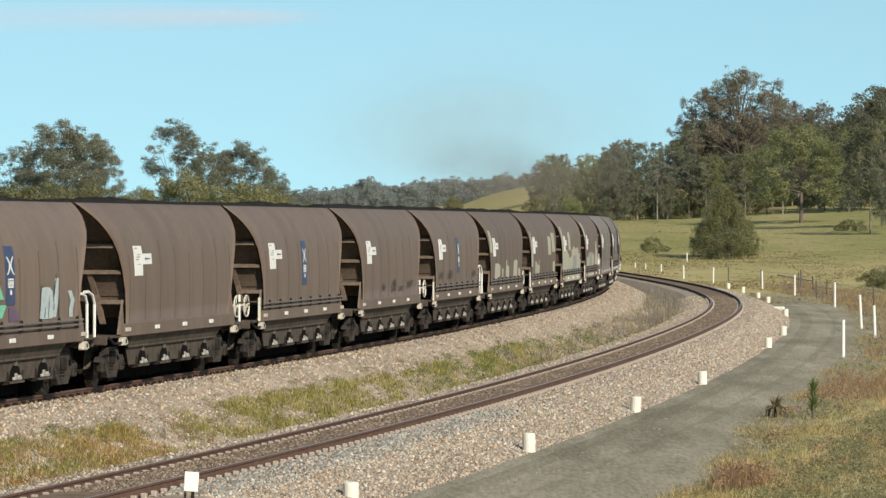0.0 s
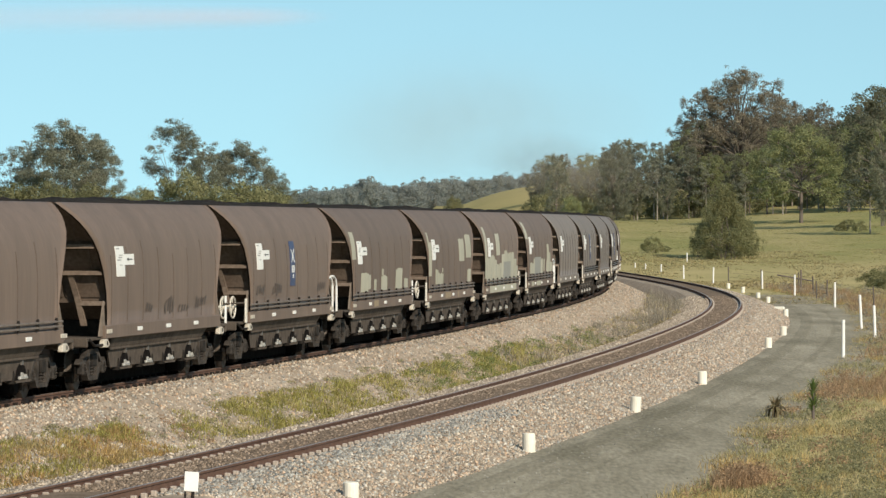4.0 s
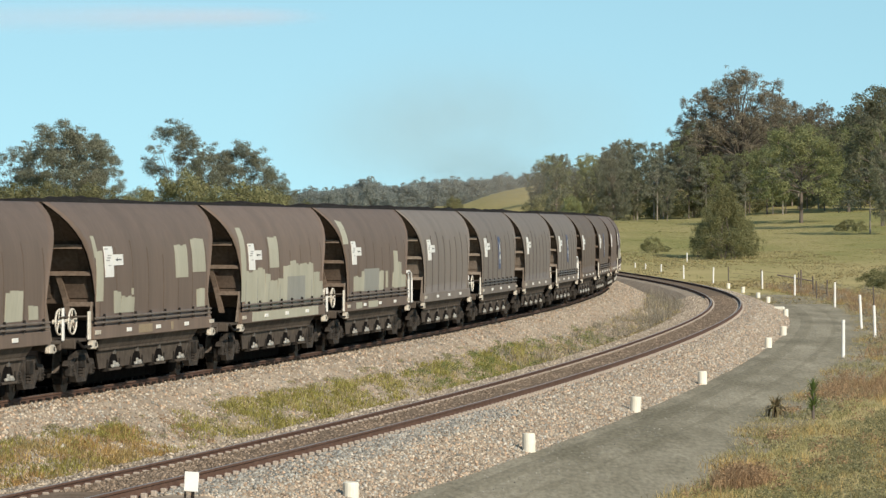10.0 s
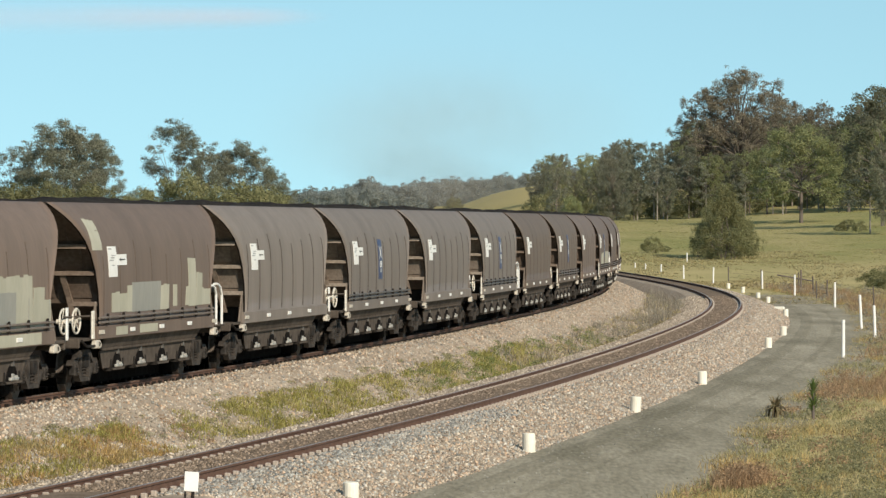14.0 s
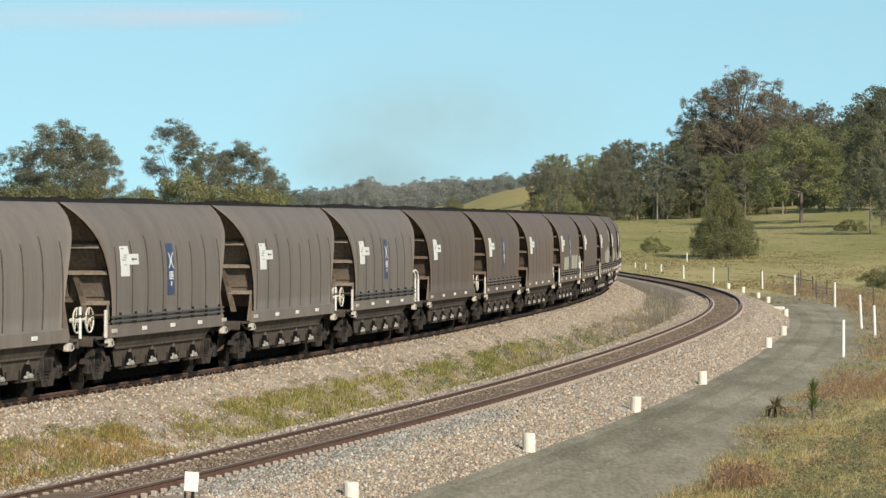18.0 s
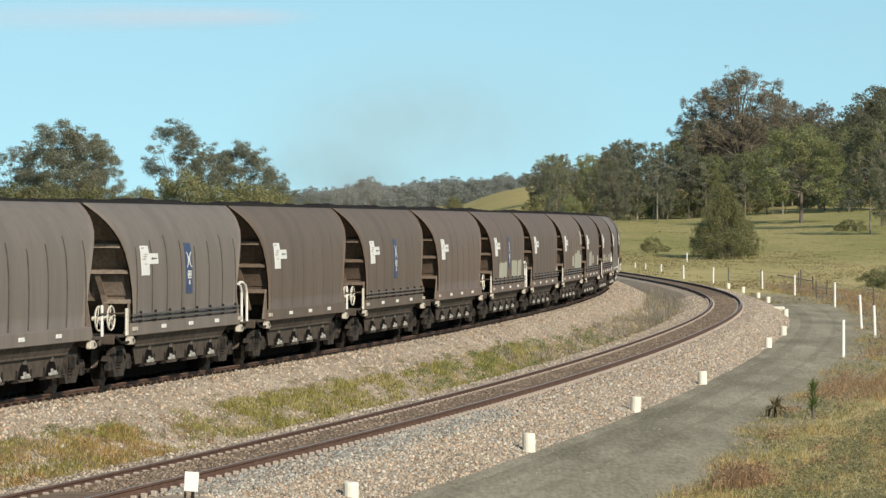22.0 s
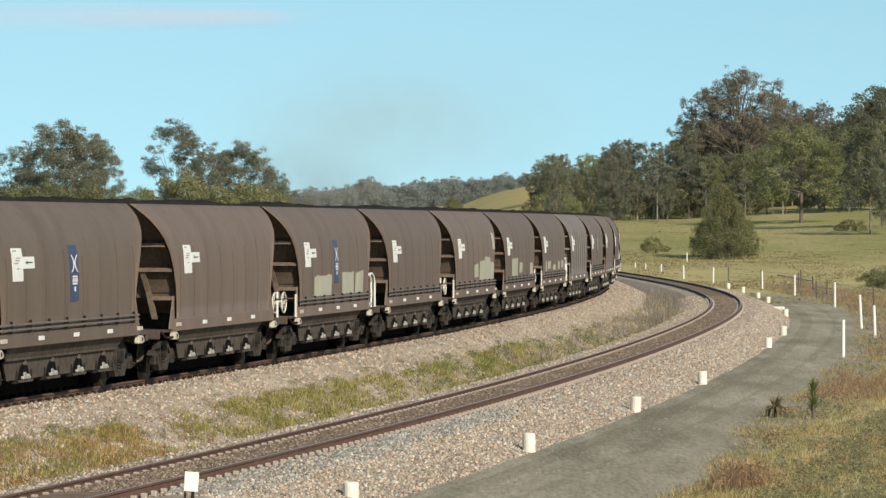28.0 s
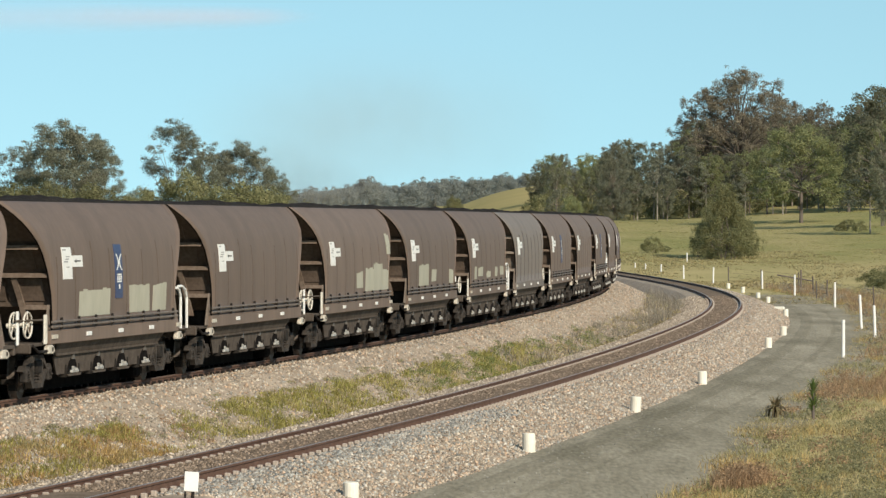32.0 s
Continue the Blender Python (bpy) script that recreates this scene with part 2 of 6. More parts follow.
M_LEAF_BUSH = mat("olive_bush_leaves", (0.230, 0.230, 0.110), (0.308, 0.293, 0.155), 0.5, 0.8, 0, 6, detail=(0.78, 1.22), vary=0.14, two_sided_leaf=True, gloss=0.08)
M_BARK = mat("gum_bark", (0.24, 0.205, 0.17), (0.16, 0.135, 0.11), 1.5, 0.85, 0.2, 10, streak=0.3, gloss=0.1)
M_BARK_PALE = mat("pale_gum_bark", (0.34, 0.305, 0.26), (0.22, 0.195, 0.165), 1.5, 0.8, 0.15, 10, streak=0.3, gloss=0.1)
M_BARK_DARK = mat("dark_bark", (0.10, 0.085, 0.07), (0.15, 0.12, 0.10), 1.5, 0.85, 0.2, 10, streak=0.3)


# ---- mesh helpers ----
def mesh_of(name, verts, faces, material, smooth=False):
    me = bpy.data.meshes.new(name)
    me.from_pydata([tuple(v) for v in verts], [], [tuple(f) for f in faces])
    mats = material if isinstance(material, (list, tuple)) else [material]
    for m in mats:
        me.materials.append(m)
    if smooth:
        me.polygons.foreach_set("use_smooth", [True] * len(me.polygons))
    me.update()
    return me


def bm_mesh(name, bm, material, smooth=False):
    me = bpy.data.meshes.new(name)
    bm.to_mesh(me)
    bm.free()
    me.materials.append(material)
    if smooth:
        me.polygons.foreach_set("use_smooth", [True] * len(me.polygons))
    return me


def child(name, me, parent, label="", at=None):
    ob = new(name, me)
    ob.parent = parent
    if at is not None:
        ob.matrix_local = at
    if label:
        tagged(ob, label)
    return ob


def add_box(bm, x0, x1, y0, y1, z0, z1, bevel=0.0):
    """A box between two corners, with chamfered edges where asked."""
    r = bmesh.ops.create_cube(bm, size=1.0, matrix=Matrix.Translation(((x0 + x1) / 2, (y0 + y1) / 2, (z0 + z1) / 2)) @ Matrix.Diagonal((x1 - x0, y1 - y0, z1 - z0, 1)))
    if bevel:
        es = {e for v in r["verts"] for e in v.link_edges}
        bmesh.ops.bevel(bm, geom=list(es), offset=bevel, segments=1, affect="EDGES")


def add_tube(bm, p, q, r, sides=8, r2=None):
    p, q = Vector(p), Vector(q)
    m = Matrix.Translation((p + q) / 2) @ (q - p).to_track_quat("Z", "Y").to_matrix().to_4x4()
    bmesh.ops.create_cone(bm, cap_ends=True, segments=sides, radius1=r, radius2=r if r2 is None else r2, depth=(q - p).length, matrix=m)


def add_pipe(bm, pts, r, sides=6):
    for a, b in zip(pts[:-1], pts[1:]):
        add_tube(bm, a, b, r, sides)


def add_prism(bm, outline, axis, a, b):
    """An outline of (u, v) pushed out along an axis from a to b. axis x: (y, z); axis y: (x, z)."""
    def at(u, v, w):
        return (w, u, v) if axis == "x" else (u, w, v)
    lo = [bm.verts.new(at(u, v, a)) for u, v in outline]
    hi = [bm.verts.new(at(u, v, b)) for u, v in outline]
    n = len(outline)
    bm.faces.new(lo)
    bm.faces.new(hi[::-1])
    for i in range(n):
        bm.faces.new((lo[i], hi[i], hi[(i + 1) % n], lo[(i + 1) % n]))


def quick_mesh(name, verts, faces, material):
    """A mesh from arrays of vertices and of equal-sided faces."""
    me = bpy.data.meshes.new(name)
    verts, faces = np.asarray(verts, dtype=np.float32), np.asarray(faces, dtype=np.int32)
    n, k = faces.shape
    me.vertices.add(len(verts))
    me.vertices.foreach_set("co", verts.ravel())
    me.loops.add(n * k)
    me.loops.foreach_set("vertex_index", faces.ravel())
    me.polygons.add(n)
    me.polygons.foreach_set("loop_start", np.arange(0, n * k, k, dtype=np.int32))
    me.materials.append(material)
    me.update(calc_edges=True)
    me.validate()
    return me


def done(bm):
    bmesh.ops.recalc_face_normals(bm, faces=bm.faces[:])
    return bm


# ---- the line: two tracks on a left-hand curve ----
BEND = [-1.067e-3, -6.77e-4, -4.0e-4, -1.009e-3, -4.57e-4, 7.3e-5]      # curvature every 80 m along the near track
GRADE, FAR_OFF, FAR_RISE, CANT = 0.001005, -6.5737, 0.6218, 0.038
STEP = 1.0
S_BACK, S_FRONT = -260.0, 620.0


def build_line():
    def bend(s):
        return float(np.interp(s, np.arange(6) * 80.0, BEND)) if s <= 400 else 7.3e-5 - min(1.0, (s - 400) / 80) * 0.0012
    fwd = [(0.0, -15.4257, 20.4403, 0.21625)]
    s, x, y, th = fwd[0]
    while s < S_FRONT:
        t2 = th + STEP * (bend(s) + bend(s + STEP)) / 2
        x, y, s, th = x + STEP * math.sin((th + t2) / 2), y + STEP * math.cos((th + t2) / 2), s + STEP, t2
        fwd.append((s, x, y, th))
    back = []
    s, x, y, th = fwd[0]
    while s > S_BACK:
        t2 = th - STEP * BEND[0]
        x, y, s, th = x - STEP * math.sin((th + t2) / 2), y - STEP * math.cos((th + t2) / 2), s - STEP, t2
        back.append((s, x, y, th))
    return np.array(back[::-1] + fwd)


LINE = build_line()


SPREAD = ([140, 167, 183, 199, 215, 231, 262], [0.0, -0.10, -0.19, -0.31, -0.40, -0.47, -0.52])      # the far track draws away from the near one round the bend


def drawn_apart(s, off):
    return off + np.interp(s, *SPREAD) * np.clip((-off - 2.5) / 2.5, 0, 1)


def on_line(s, off=0.0, z=0.0):
    """The place beside the near track's middle, off metres to its right, z over its rails."""
    x, y, th = (float(np.interp(s, LINE[:, 0], LINE[:, i])) for i in (1, 2, 3))
    off = float(drawn_apart(s, off))
    return Vector((x + off * math.cos(th), y - off * math.sin(th), z + GRADE * s))


FAR_O = drawn_apart(LINE[:, 0], FAR_OFF)
FAR_XY = np.stack([LINE[:, 1] + FAR_O * np.cos(LINE[:, 3]), LINE[:, 2] - FAR_O * np.sin(LINE[:, 3])], 1)
FAR_S = np.concatenate([[0], np.cumsum(np.hypot(*np.diff(FAR_XY, axis=0).T))])
FAR_S -= np.interp(0.0, LINE[:, 0], FAR_S)


def on_far(s):
    """The place on the middle of the far track, by its own length."""
    near_s = float(np.interp(s, FAR_S, LINE[:, 0]))
    return on_line(near_s, FAR_OFF, FAR_RISE)


def sweep(name, profile, s0, s1, ds, material, label, kind="structure", smooth=False, wobble=0.0, edge=None):
    """A strip along the line with a profile of (offset, height) from left to right."""
    ss = np.arange(s0, s1 + 0.01, ds)
    verts, faces, n = [], [], len(profile)
    for i, s in enumerate(ss):
        for j, (o, z) in enumerate(profile):
            w = wobble * noise.noise((s * 0.35, o * 1.7, j * 3.1)) if 0 < j < n - 1 else (wobble * 2.5 if edge is None else edge) * noise.noise((s * 0.22, j * 7.7, 1.0))
            verts.append(on_line(s, o + (w if j in (0, n - 1) else 0), z + (0 if j in (0, n - 1) else w)))
    for i in range(len(ss) - 1):
        for j in range(n - 1):
            a = i * n + j
            faces.append((a, a + 1, a + n + 1, a + n))
    ob = new(name, mesh_of(name, verts, faces, material, smooth))
    return tagged(ob, label, name.split("_")[0], kind=kind)


# ---- ground ----
PX = 8611.5                      # metres at distance d span d / PX a pixel's width


def ground_z(x, y):
    """The height of the land: level by the line, rising to a wooded hill ahead on the right, a low far ridge beyond."""
    z = -0.68 + 0.001 * max(0.0, min(y, 600.0))
    side = max(0.0, min(1.0, (x + 22.0) / 42.0))
    side = side * side * (3 - 2 * side)
    z += side * 0.0182 * max(0.0, min(y, 700.0) - 400.0)
    z += side * 0.026 * max(0.0, min(y, 980.0) - 700.0)
    z += max(0.0, min(1.0, (y - 380) / 250)) * max(0.0, min(x, 120.0) - 30) * 0.045
    z += 2.2 * math.exp(-((x + 1.6) / 3.2) ** 2 - ((y - 960.0) / 60.0) ** 2)
    z += 0.0052 * max(0.0, min(y, 2600.0) - 800) * (1 - 0.6 * side)
    z += (0.28 * noise.noise((x * 0.03, y * 0.02, 0.0)) + 0.10 * noise.noise((x * 0.15, y * 0.09, 3.0))) * max(0.0, min(1.0, (y - 400.0) / 60.0))
    return z


def build_ground():
    angs = sorted(set(list(np.linspace(-180, -9, 36)) + list(np.linspace(-8, 8, 100)) + list(np.linspace(9, 180, 36))))
    dist = list(np.arange(4, 60, 8)) + list(np.arange(60, 800, 6)) + list(np.geomspace(810, 4800, 50))
    verts, faces = [Vector((0, 0, -0.68))], []
    for d in dist:
        for a in angs:
            x, y = d * math.sin(radians(a)), d * math.cos(radians(a))
            verts.append((x, y, ground_z(x, y)))
    n = len(angs)
    for i in range(n - 1):
        faces.append((0, 1 + i + 1, 1 + i))
    for j in range(len(dist) - 1):
        for i in range(n - 1):
            a = 1 + j * n + i
            faces.append((a, a + 1, a + n + 1, a + n))
    ob = new("ground", mesh_of("ground", verts, faces, M_GROUND, True))
    tagged(ob, "dry yellow-green pasture rising to a wooded hill", "ground", kind="structure")


build_ground()


# ---- the two tracks ----
BED_NEAR = sweep("ballast_near", [(-2.9, -0.70), (-2.45, -0.42), (-1.75, -0.155), (-1.15, -0.135), (-0.92, -0.165), (0.92, -0.165), (1.15, -0.135), (1.75, -0.155), (2.5, -0.42), (3.25, -0.70)], -60, S_FRONT, 1.0, M_BALLAST, "pinkish-grey crushed stone ballast under the near track", wobble=0.015)
BED_FAR = sweep("ballast_far", [(-10.5, -0.9), (-8.3, 0.42), (-7.9, 0.43), (-7.4, 0.43), (-5.78, 0.44), (-5.70, 0.51), (-5.2, 0.53), (-4.85, 0.46), (-4.0, 0.02), (-3.2, -0.40), (-2.7, -0.72)], S_BACK, S_FRONT, 1.0, M_BALLAST, "pinkish-grey crushed stone ballast under the far track", wobble=0.015)
sweep("fouled_strip", [(-0.69, -0.112), (-0.3, -0.102), (0.3, -0.102), (0.69, -0.112)], -60, 460, 0.5, M_FOUR, "brown fouled ballast between the rails of the near track", wobble=0.012)
# this strip's black colour stands for the shade beneath the wagons
sweep("dusty_strip", [(-8.45, 0.415), (-7.9, 0.445), (-7.2, 0.45), (-5.95, 0.45), (-5.70, 0.44)], -60, 460, 0.5, M_COALDUST_SHADE, "coal-dusted ballast, painted black for the shade under the train", wobble=0.012)
sweep("road", [(2.95, -0.70), (3.2, -0.635), (4.6, -0.60), (6.6, -0.622), (7.7, -0.655), (8.3, -0.70)], -60, 300, 1.0, M_ROAD, "grey-green gravel service road along the track", wobble=0.004, edge=0.22)

sweep("wheel_rut", [(3.55, -0.632), (3.75, -0.614), (4.15, -0.604), (4.3, -0.614)], -60, 300, 1.0, M_RUT, "darker worn wheel track on the gravel road", wobble=0.002, edge=0.12)
sweep("wheel_rut", [(5.0, -0.614), (5.15, -0.604), (5.5, -0.611), (5.7, -0.629)], -60, 300, 1.0, M_RUT, "darker worn wheel track on the gravel road", wobble=0.002, edge=0.12)

RAIL = [(-0.070, -0.159), (0.070, -0.159), (0.070, -0.148), (0.012, -0.125), (0.010, -0.045), (0.035, -0.034), (0.036, -0.006), (0.028, 0.0), (-0.028, 0.0), (-0.036, -0.006), (-0.035, -0.034), (-0.010, -0.045), (-0.012, -0.125), (-0.070, -0.148)]


def rail(name, off, z, label):
    ss = np.arange(S_BACK, S_FRONT, 2.0)
    verts, faces, idx, n = [], [], [], len(RAIL)
    for s in ss:
        for o, h in RAIL:
            verts.append(on_line(s, off + o, z + h))
    for i in range(len(ss) - 1):
        for j in range(n):
            a, b = i * n + j, i * n + (j + 1) % n
            faces.append((a, b, b + n, a + n))
            idx.append(1 if j == 7 else 0)
    me = mesh_of(name, verts, faces, [M_RAIL, M_RAILTOP])
    me.polygons.foreach_set("material_index", idx)
    ob = new(name, me)
    return tagged(ob, label, "rail", "running rails", "structure")


rail("rail", -0.7525, -CANT / 2, "rusty steel rail with a worn shiny head, inner rail of the near track")
rail("rail", 0.7525, CANT / 2, "rusty steel rail with a worn shiny head, outer rail of the near track")
rail("rail", FAR_OFF - 0.7525, FAR_RISE - CANT / 2, "rusty steel rail under the train, inner rail of the far track")
rail("rail", FAR_OFF + 0.7525, FAR_RISE + CANT / 2, "rusty steel rail under the train, outer rail of the far track")



def sleeper_mesh(clip, half, top, rows):
    bm = bmesh.new()
    add_box(bm, -0.125, 0.125, -1.25, 1.25, -0.30, -0.163, 0.02)
    for y in rows:
        add_box(bm, -half, half, y - 0.045, y + 0.045, -0.165, top, 0.012)
    me = bm_mesh("sleeper", done(bm), M_SLEEPER)
    me.materials.append(clip)
    me.polygons.foreach_set("material_index", [1 if f.center.z > -0.16 else 0 for f in me.polygons])
    return me


SLEEPER = sleeper_mesh(M_CLIP, 0.055, -0.075, (-0.89, -0.62, 0.62, 0.89))
SLEEPER_FAR = sleeper_mesh(M_DARK, 0.05, -0.040, (-0.865, -0.64, 0.64, 0.865))


def sleepers(bed, me, off, rise, s0, count):
    for i in range(count):
        s = s0 + i * 0.67
        p, q = on_line(s, off, rise), on_line(s + 1, off, rise)
        d = q - p
        ob = new("sleeper", me)
        ob.parent = bed
        ob.matrix_world = Matrix.Translation(p) @ Matrix.Rotation(math.atan2(d.y, d.x), 4, "Z")


# ---- wagons ----
PITCH, F_AT = 15.687, 68.925
# height over the rail, half width, half length of the hopper's shell
BODY = [(1.28, 1.45, 5.66), (1.6, 1.462, 5.70), (2.0, 1.47, 5.82), (2.4, 1.465, 6.06), (2.75, 1.44, 6.36), (3.0, 1.395, 6.66), (3.2, 1.325, 6.95), (3.36, 1.235, 7.18), (3.5, 1.13, 7.40), (3.61, 1.02, 7.56), (3.70, 0.92, 7.66), (3.76, 0.84, 7.70)]
BZ, BW, BL = ([b[i] for b in BODY] for i in range(3))


def half_width(z):
    return float(np.interp(z, BZ, BW))


def half_len(z):
    return float(np.interp(z, BZ, BL))


def side_at(u, z, out=0.0):
    """A place on the camera's side sheet: u metres along, z over the rail, out metres off its face."""
    slope = (half_width(z + 0.04) - half_width(z - 0.04)) / 0.08
    n = Vector((1.0, -slope)).normalized()
    return Vector((u, -(half_width(z) + out * n.x), z + out * n.y))


def on_side(bm, u0, u1, z0, z1, out=0.006, slant=0.0):
    """A thin patch that follows the side sheet, with its edges turned in."""
    nz = max(1, int(abs(z1 - z0) / 0.12))
    rows = []
    for i in range(nz + 1):
        z, du = z0 + (z1 - z0) * i / nz, slant * i / nz
        rows.append([bm.verts.new(side_at(u, z, o)) for u, o in ((u0 + du, 0.0), (u0 + du, out), (u1 + du, out), (u1 + du, 0.0))])
    for p, q in zip(rows[:-1], rows[1:]):
        for j in range(3):
            bm.faces.new((p[j], p[j + 1], q[j + 1], q[j]))
    bm.faces.new(rows[0][::-1])
    bm.faces.new(rows[-1])


def side_poly(bm, pts, out=0.008):
    """A painted shape on the side sheet: corner points (u, z)."""
    vs = [bm.verts.new(side_at(u, z, out)) for u, z in pts]
    bm.faces.new(vs)


def side_stroke(bm, pts, w, out=0.010):
    """A painted stroke along points (u, z); it is wider along than up, as the letters are."""
    for (u0, z0), (u1, z1) in zip(pts[:-1], pts[1:]):
        side_poly(bm, [(u0 - w, z0), (u0 + w, z0), (u1 + w, z1), (u1 - w, z1)], out)


def side_sheet(sign):
    nx, t = 24, 0.03
    verts, faces = [], []
    for inner in (0, 1):
        for z, w, hl in BODY:
            for i in range(nx + 1):
                verts.append((hl * (2 * i / nx - 1), sign * (w - inner * t), z))
    n, m = nx + 1, len(BODY)
    for inner in (0, 1):
        for r in range(m - 1):
            for i in range(nx):
                a = inner * n * m + r * n + i
                f = (a, a + 1, a + n + 1, a + n)
                faces.append(f if (inner == 0) == (sign < 0) else f[::-1])
    k = n * m
    for r in range(m - 1):
        for i in (0, nx):
            a = r * n + i
            faces.append((a, a + n, a + n + k, a + k))
    for r in (0, m - 1):
        for i in range(nx):
            a = r * n + i
            faces.append((a, a + 1, a + 1 + k, a + k))
    # the sheet's edge faces are painted black for the flange's shade
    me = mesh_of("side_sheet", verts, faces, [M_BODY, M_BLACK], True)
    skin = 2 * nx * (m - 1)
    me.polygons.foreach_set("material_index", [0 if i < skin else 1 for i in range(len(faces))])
    return me


def box_mesh(name, boxes, material, bevel=0.012):
    bm = bmesh.new()
    for b in boxes:
        add_box(bm, *b, bevel=bevel)
    return bm_mesh(name, done(bm), material)


def tube_mesh(name, paths, r, material, sides=6):
    bm = bmesh.new()
    for pts in paths:
        add_pipe(bm, pts, r, sides)
    return bm_mesh(name, done(bm), material)


def patch_mesh(name, patches, material, out=0.006):
    bm = bmesh.new()
    for p in patches:
        on_side(bm, *p[:4], out=out, slant=p[4] if len(p) > 4 else 0.0)
    return bm_mesh(name, done(bm), material)


def with_material(me, material):
    c = me.copy()
    c.materials[0] = material
    return c


def sheet_x(z):
    """How far out the end plate stands at a height: it lies deeper behind the side sheets' edges towards the top."""
    return half_len(z) - 0.12 - 0.12 * max(0.0, z - 1.28) / 2.48


def slope_sheet():
    """The sloped end plate at the camera's end, following the shell's section, with a pressed panel between the ribs."""
    bm = bmesh.new()
    rows = [(0.95, 1.30, 4.2), (1.28, 1.41, 4.6), (1.6, 1.42, 5.25)] + [(z, w - 0.035, sheet_x(z)) for z, w, hl in [(1.76, 1.465, 0)] + BODY[2:]]
    grids = []
    for back in (0.0, 0.03):
        grids.append([[bm.verts.new((-(x - back), y * w, z)) for y in (-1, 1)] for z, w, x in rows])
    for g in grids:
        for p, q in zip(g[:-1], g[1:]):
            bm.faces.new((p[0], p[1], q[1], q[0]))
    return bm_mesh("slope_sheet", done(bm), M_END)


def end_panel(z0, z1, y0, y1):
    """A plate welded on the end sheet between two ribs."""
    bm = bmesh.new()
    rows = [[bm.verts.new((-(sheet_x(z) + o), y, z)) for y in (y0, y1)] for z, o in ((z0, 0.0), (z0, 0.03), (z1, 0.03), (z1, 0.0))]
    for p, q in zip(rows[:-1], rows[1:]):
        bm.faces.new((p[0], p[1], q[1], q[0]))
    for j in (0, 1):
        bm.faces.new([r[j] for r in rows])
    return bm_mesh("end_panel", done(bm), M_ENDLIGHT)


def end_rib(z, start=None):
    """A deep angle rib across the end plate, or from a strut out to the side."""
    w, x = half_width(z) - 0.045, -(sheet_x(z) + 0.13)
    lo, hi = (-w, w) if start is None else sorted((start, math.copysign(w, start)))
    bm = bmesh.new()
    add_prism(bm, [(x, z), (x, z - 0.085), (x + 0.03, z - 0.085), (x + 0.03, z - 0.03), (x + 0.24, z - 0.03), (x + 0.24, z)], "y", lo, hi)
    return bm_mesh("end_rib", done(bm), M_RIB)


def end_strut(y):
    """A slanting stiffener below the second rib, spreading towards the side."""
    bm = bmesh.new()
    v = []
    for z, dy in ((2.37, 0.0), (1.88, 0.10), (1.30, 0.22)):
        sg = -1 if y < 0 else 1
        x = -(sheet_x(z))
        v.append([bm.verts.new((x - o, y + sg * (dy - 0.12) + d, z)) for o, d in ((0.0, -0.055), (0.13, -0.055), (0.13, 0.055), (0.0, 0.055))])
    for p, q in zip(v[:-1], v[1:]):
        for j in range(4):
            bm.faces.new((p[j], p[(j + 1) % 4], q[(j + 1) % 4], q[j]))
    bm.faces.new(v[0])
    bm.faces.new(v[-1])
    return bm_mesh("end_strut", done(bm), M_END)


def gusset():
    bm = bmesh.new()
    add_prism(bm, [(-6.35, 1.10), (-5.75, 1.10), (-5.9, 1.80)], "y", -1.44, -1.41)
    return bm_mesh("gusset", done(bm), M_END)


def skirt():
    """The hopper's outer skirt, leaning in towards its doors, with a fold along it."""
    bm = bmesh.new()
    rows = [(1.05, 1.40, 5.0), (0.84, 1.30, 4.78), (0.83, 1.315, 4.78), (0.80, 1.315, 4.75), (0.79, 1.25, 4.72), (0.43, 1.225, 4.35)]
    front = [[bm.verts.new((u * hl, -w, z)) for u in (-1, -0.33, 0.33, 1)] for z, w, hl in rows]
    back = [[bm.verts.new((u * hl, -w + 0.03, z)) for u in (-1, -0.33, 0.33, 1)] for z, w, hl in rows]
    for g in (front, back):
        for p, q in zip(g[:-1], g[1:]):
            for j in range(3):
                bm.faces.new((p[j], p[j + 1], q[j + 1], q[j]))
    for p, q in ((front[-1], back[-1]), (front[0], back[0])):
        for j in range(3):
            bm.faces.new((p[j], p[j + 1], q[j + 1], q[j]))
    return bm_mesh("skirt", done(bm), M_UNDER)


def on_skirt(bm):
    """Sets what was built further out against the skirt's lower plate."""
    bmesh.ops.translate(bm, verts=bm.verts[:], vec=(0, 0.088, 0))
    return done(bm)


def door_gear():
    """One bottom door's toggle: arch between two upright ears, painted black for recess shade."""
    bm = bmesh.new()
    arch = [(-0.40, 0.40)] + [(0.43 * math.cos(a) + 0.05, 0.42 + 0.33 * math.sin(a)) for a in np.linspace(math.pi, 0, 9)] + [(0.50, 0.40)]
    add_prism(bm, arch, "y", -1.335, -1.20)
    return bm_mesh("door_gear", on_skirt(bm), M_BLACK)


def door_ear(x):
    bm = bmesh.new()
    add_prism(bm, [(x - 0.05, 0.36), (x + 0.05, 0.36), (x + 0.03, 0.60), (x - 0.03, 0.60)], "y", -1.342, -1.20)
    return bm_mesh("door_ear", on_skirt(bm), M_DARK)


def door_pin():
    bm = bmesh.new()
    add_box(bm, -0.20, 0.40, -1.385, -1.325, 0.43, 0.49, 0.015)
    add_box(bm, -0.02, 0.14, -1.365, -1.325, 0.475, 0.56, 0.015)
    add_tube(bm, (0.27, -1.385, 0.475), (0.27, -1.33, 0.475), 0.05, 8)
    return bm_mesh("door_pin", on_skirt(bm), M_STEEL)


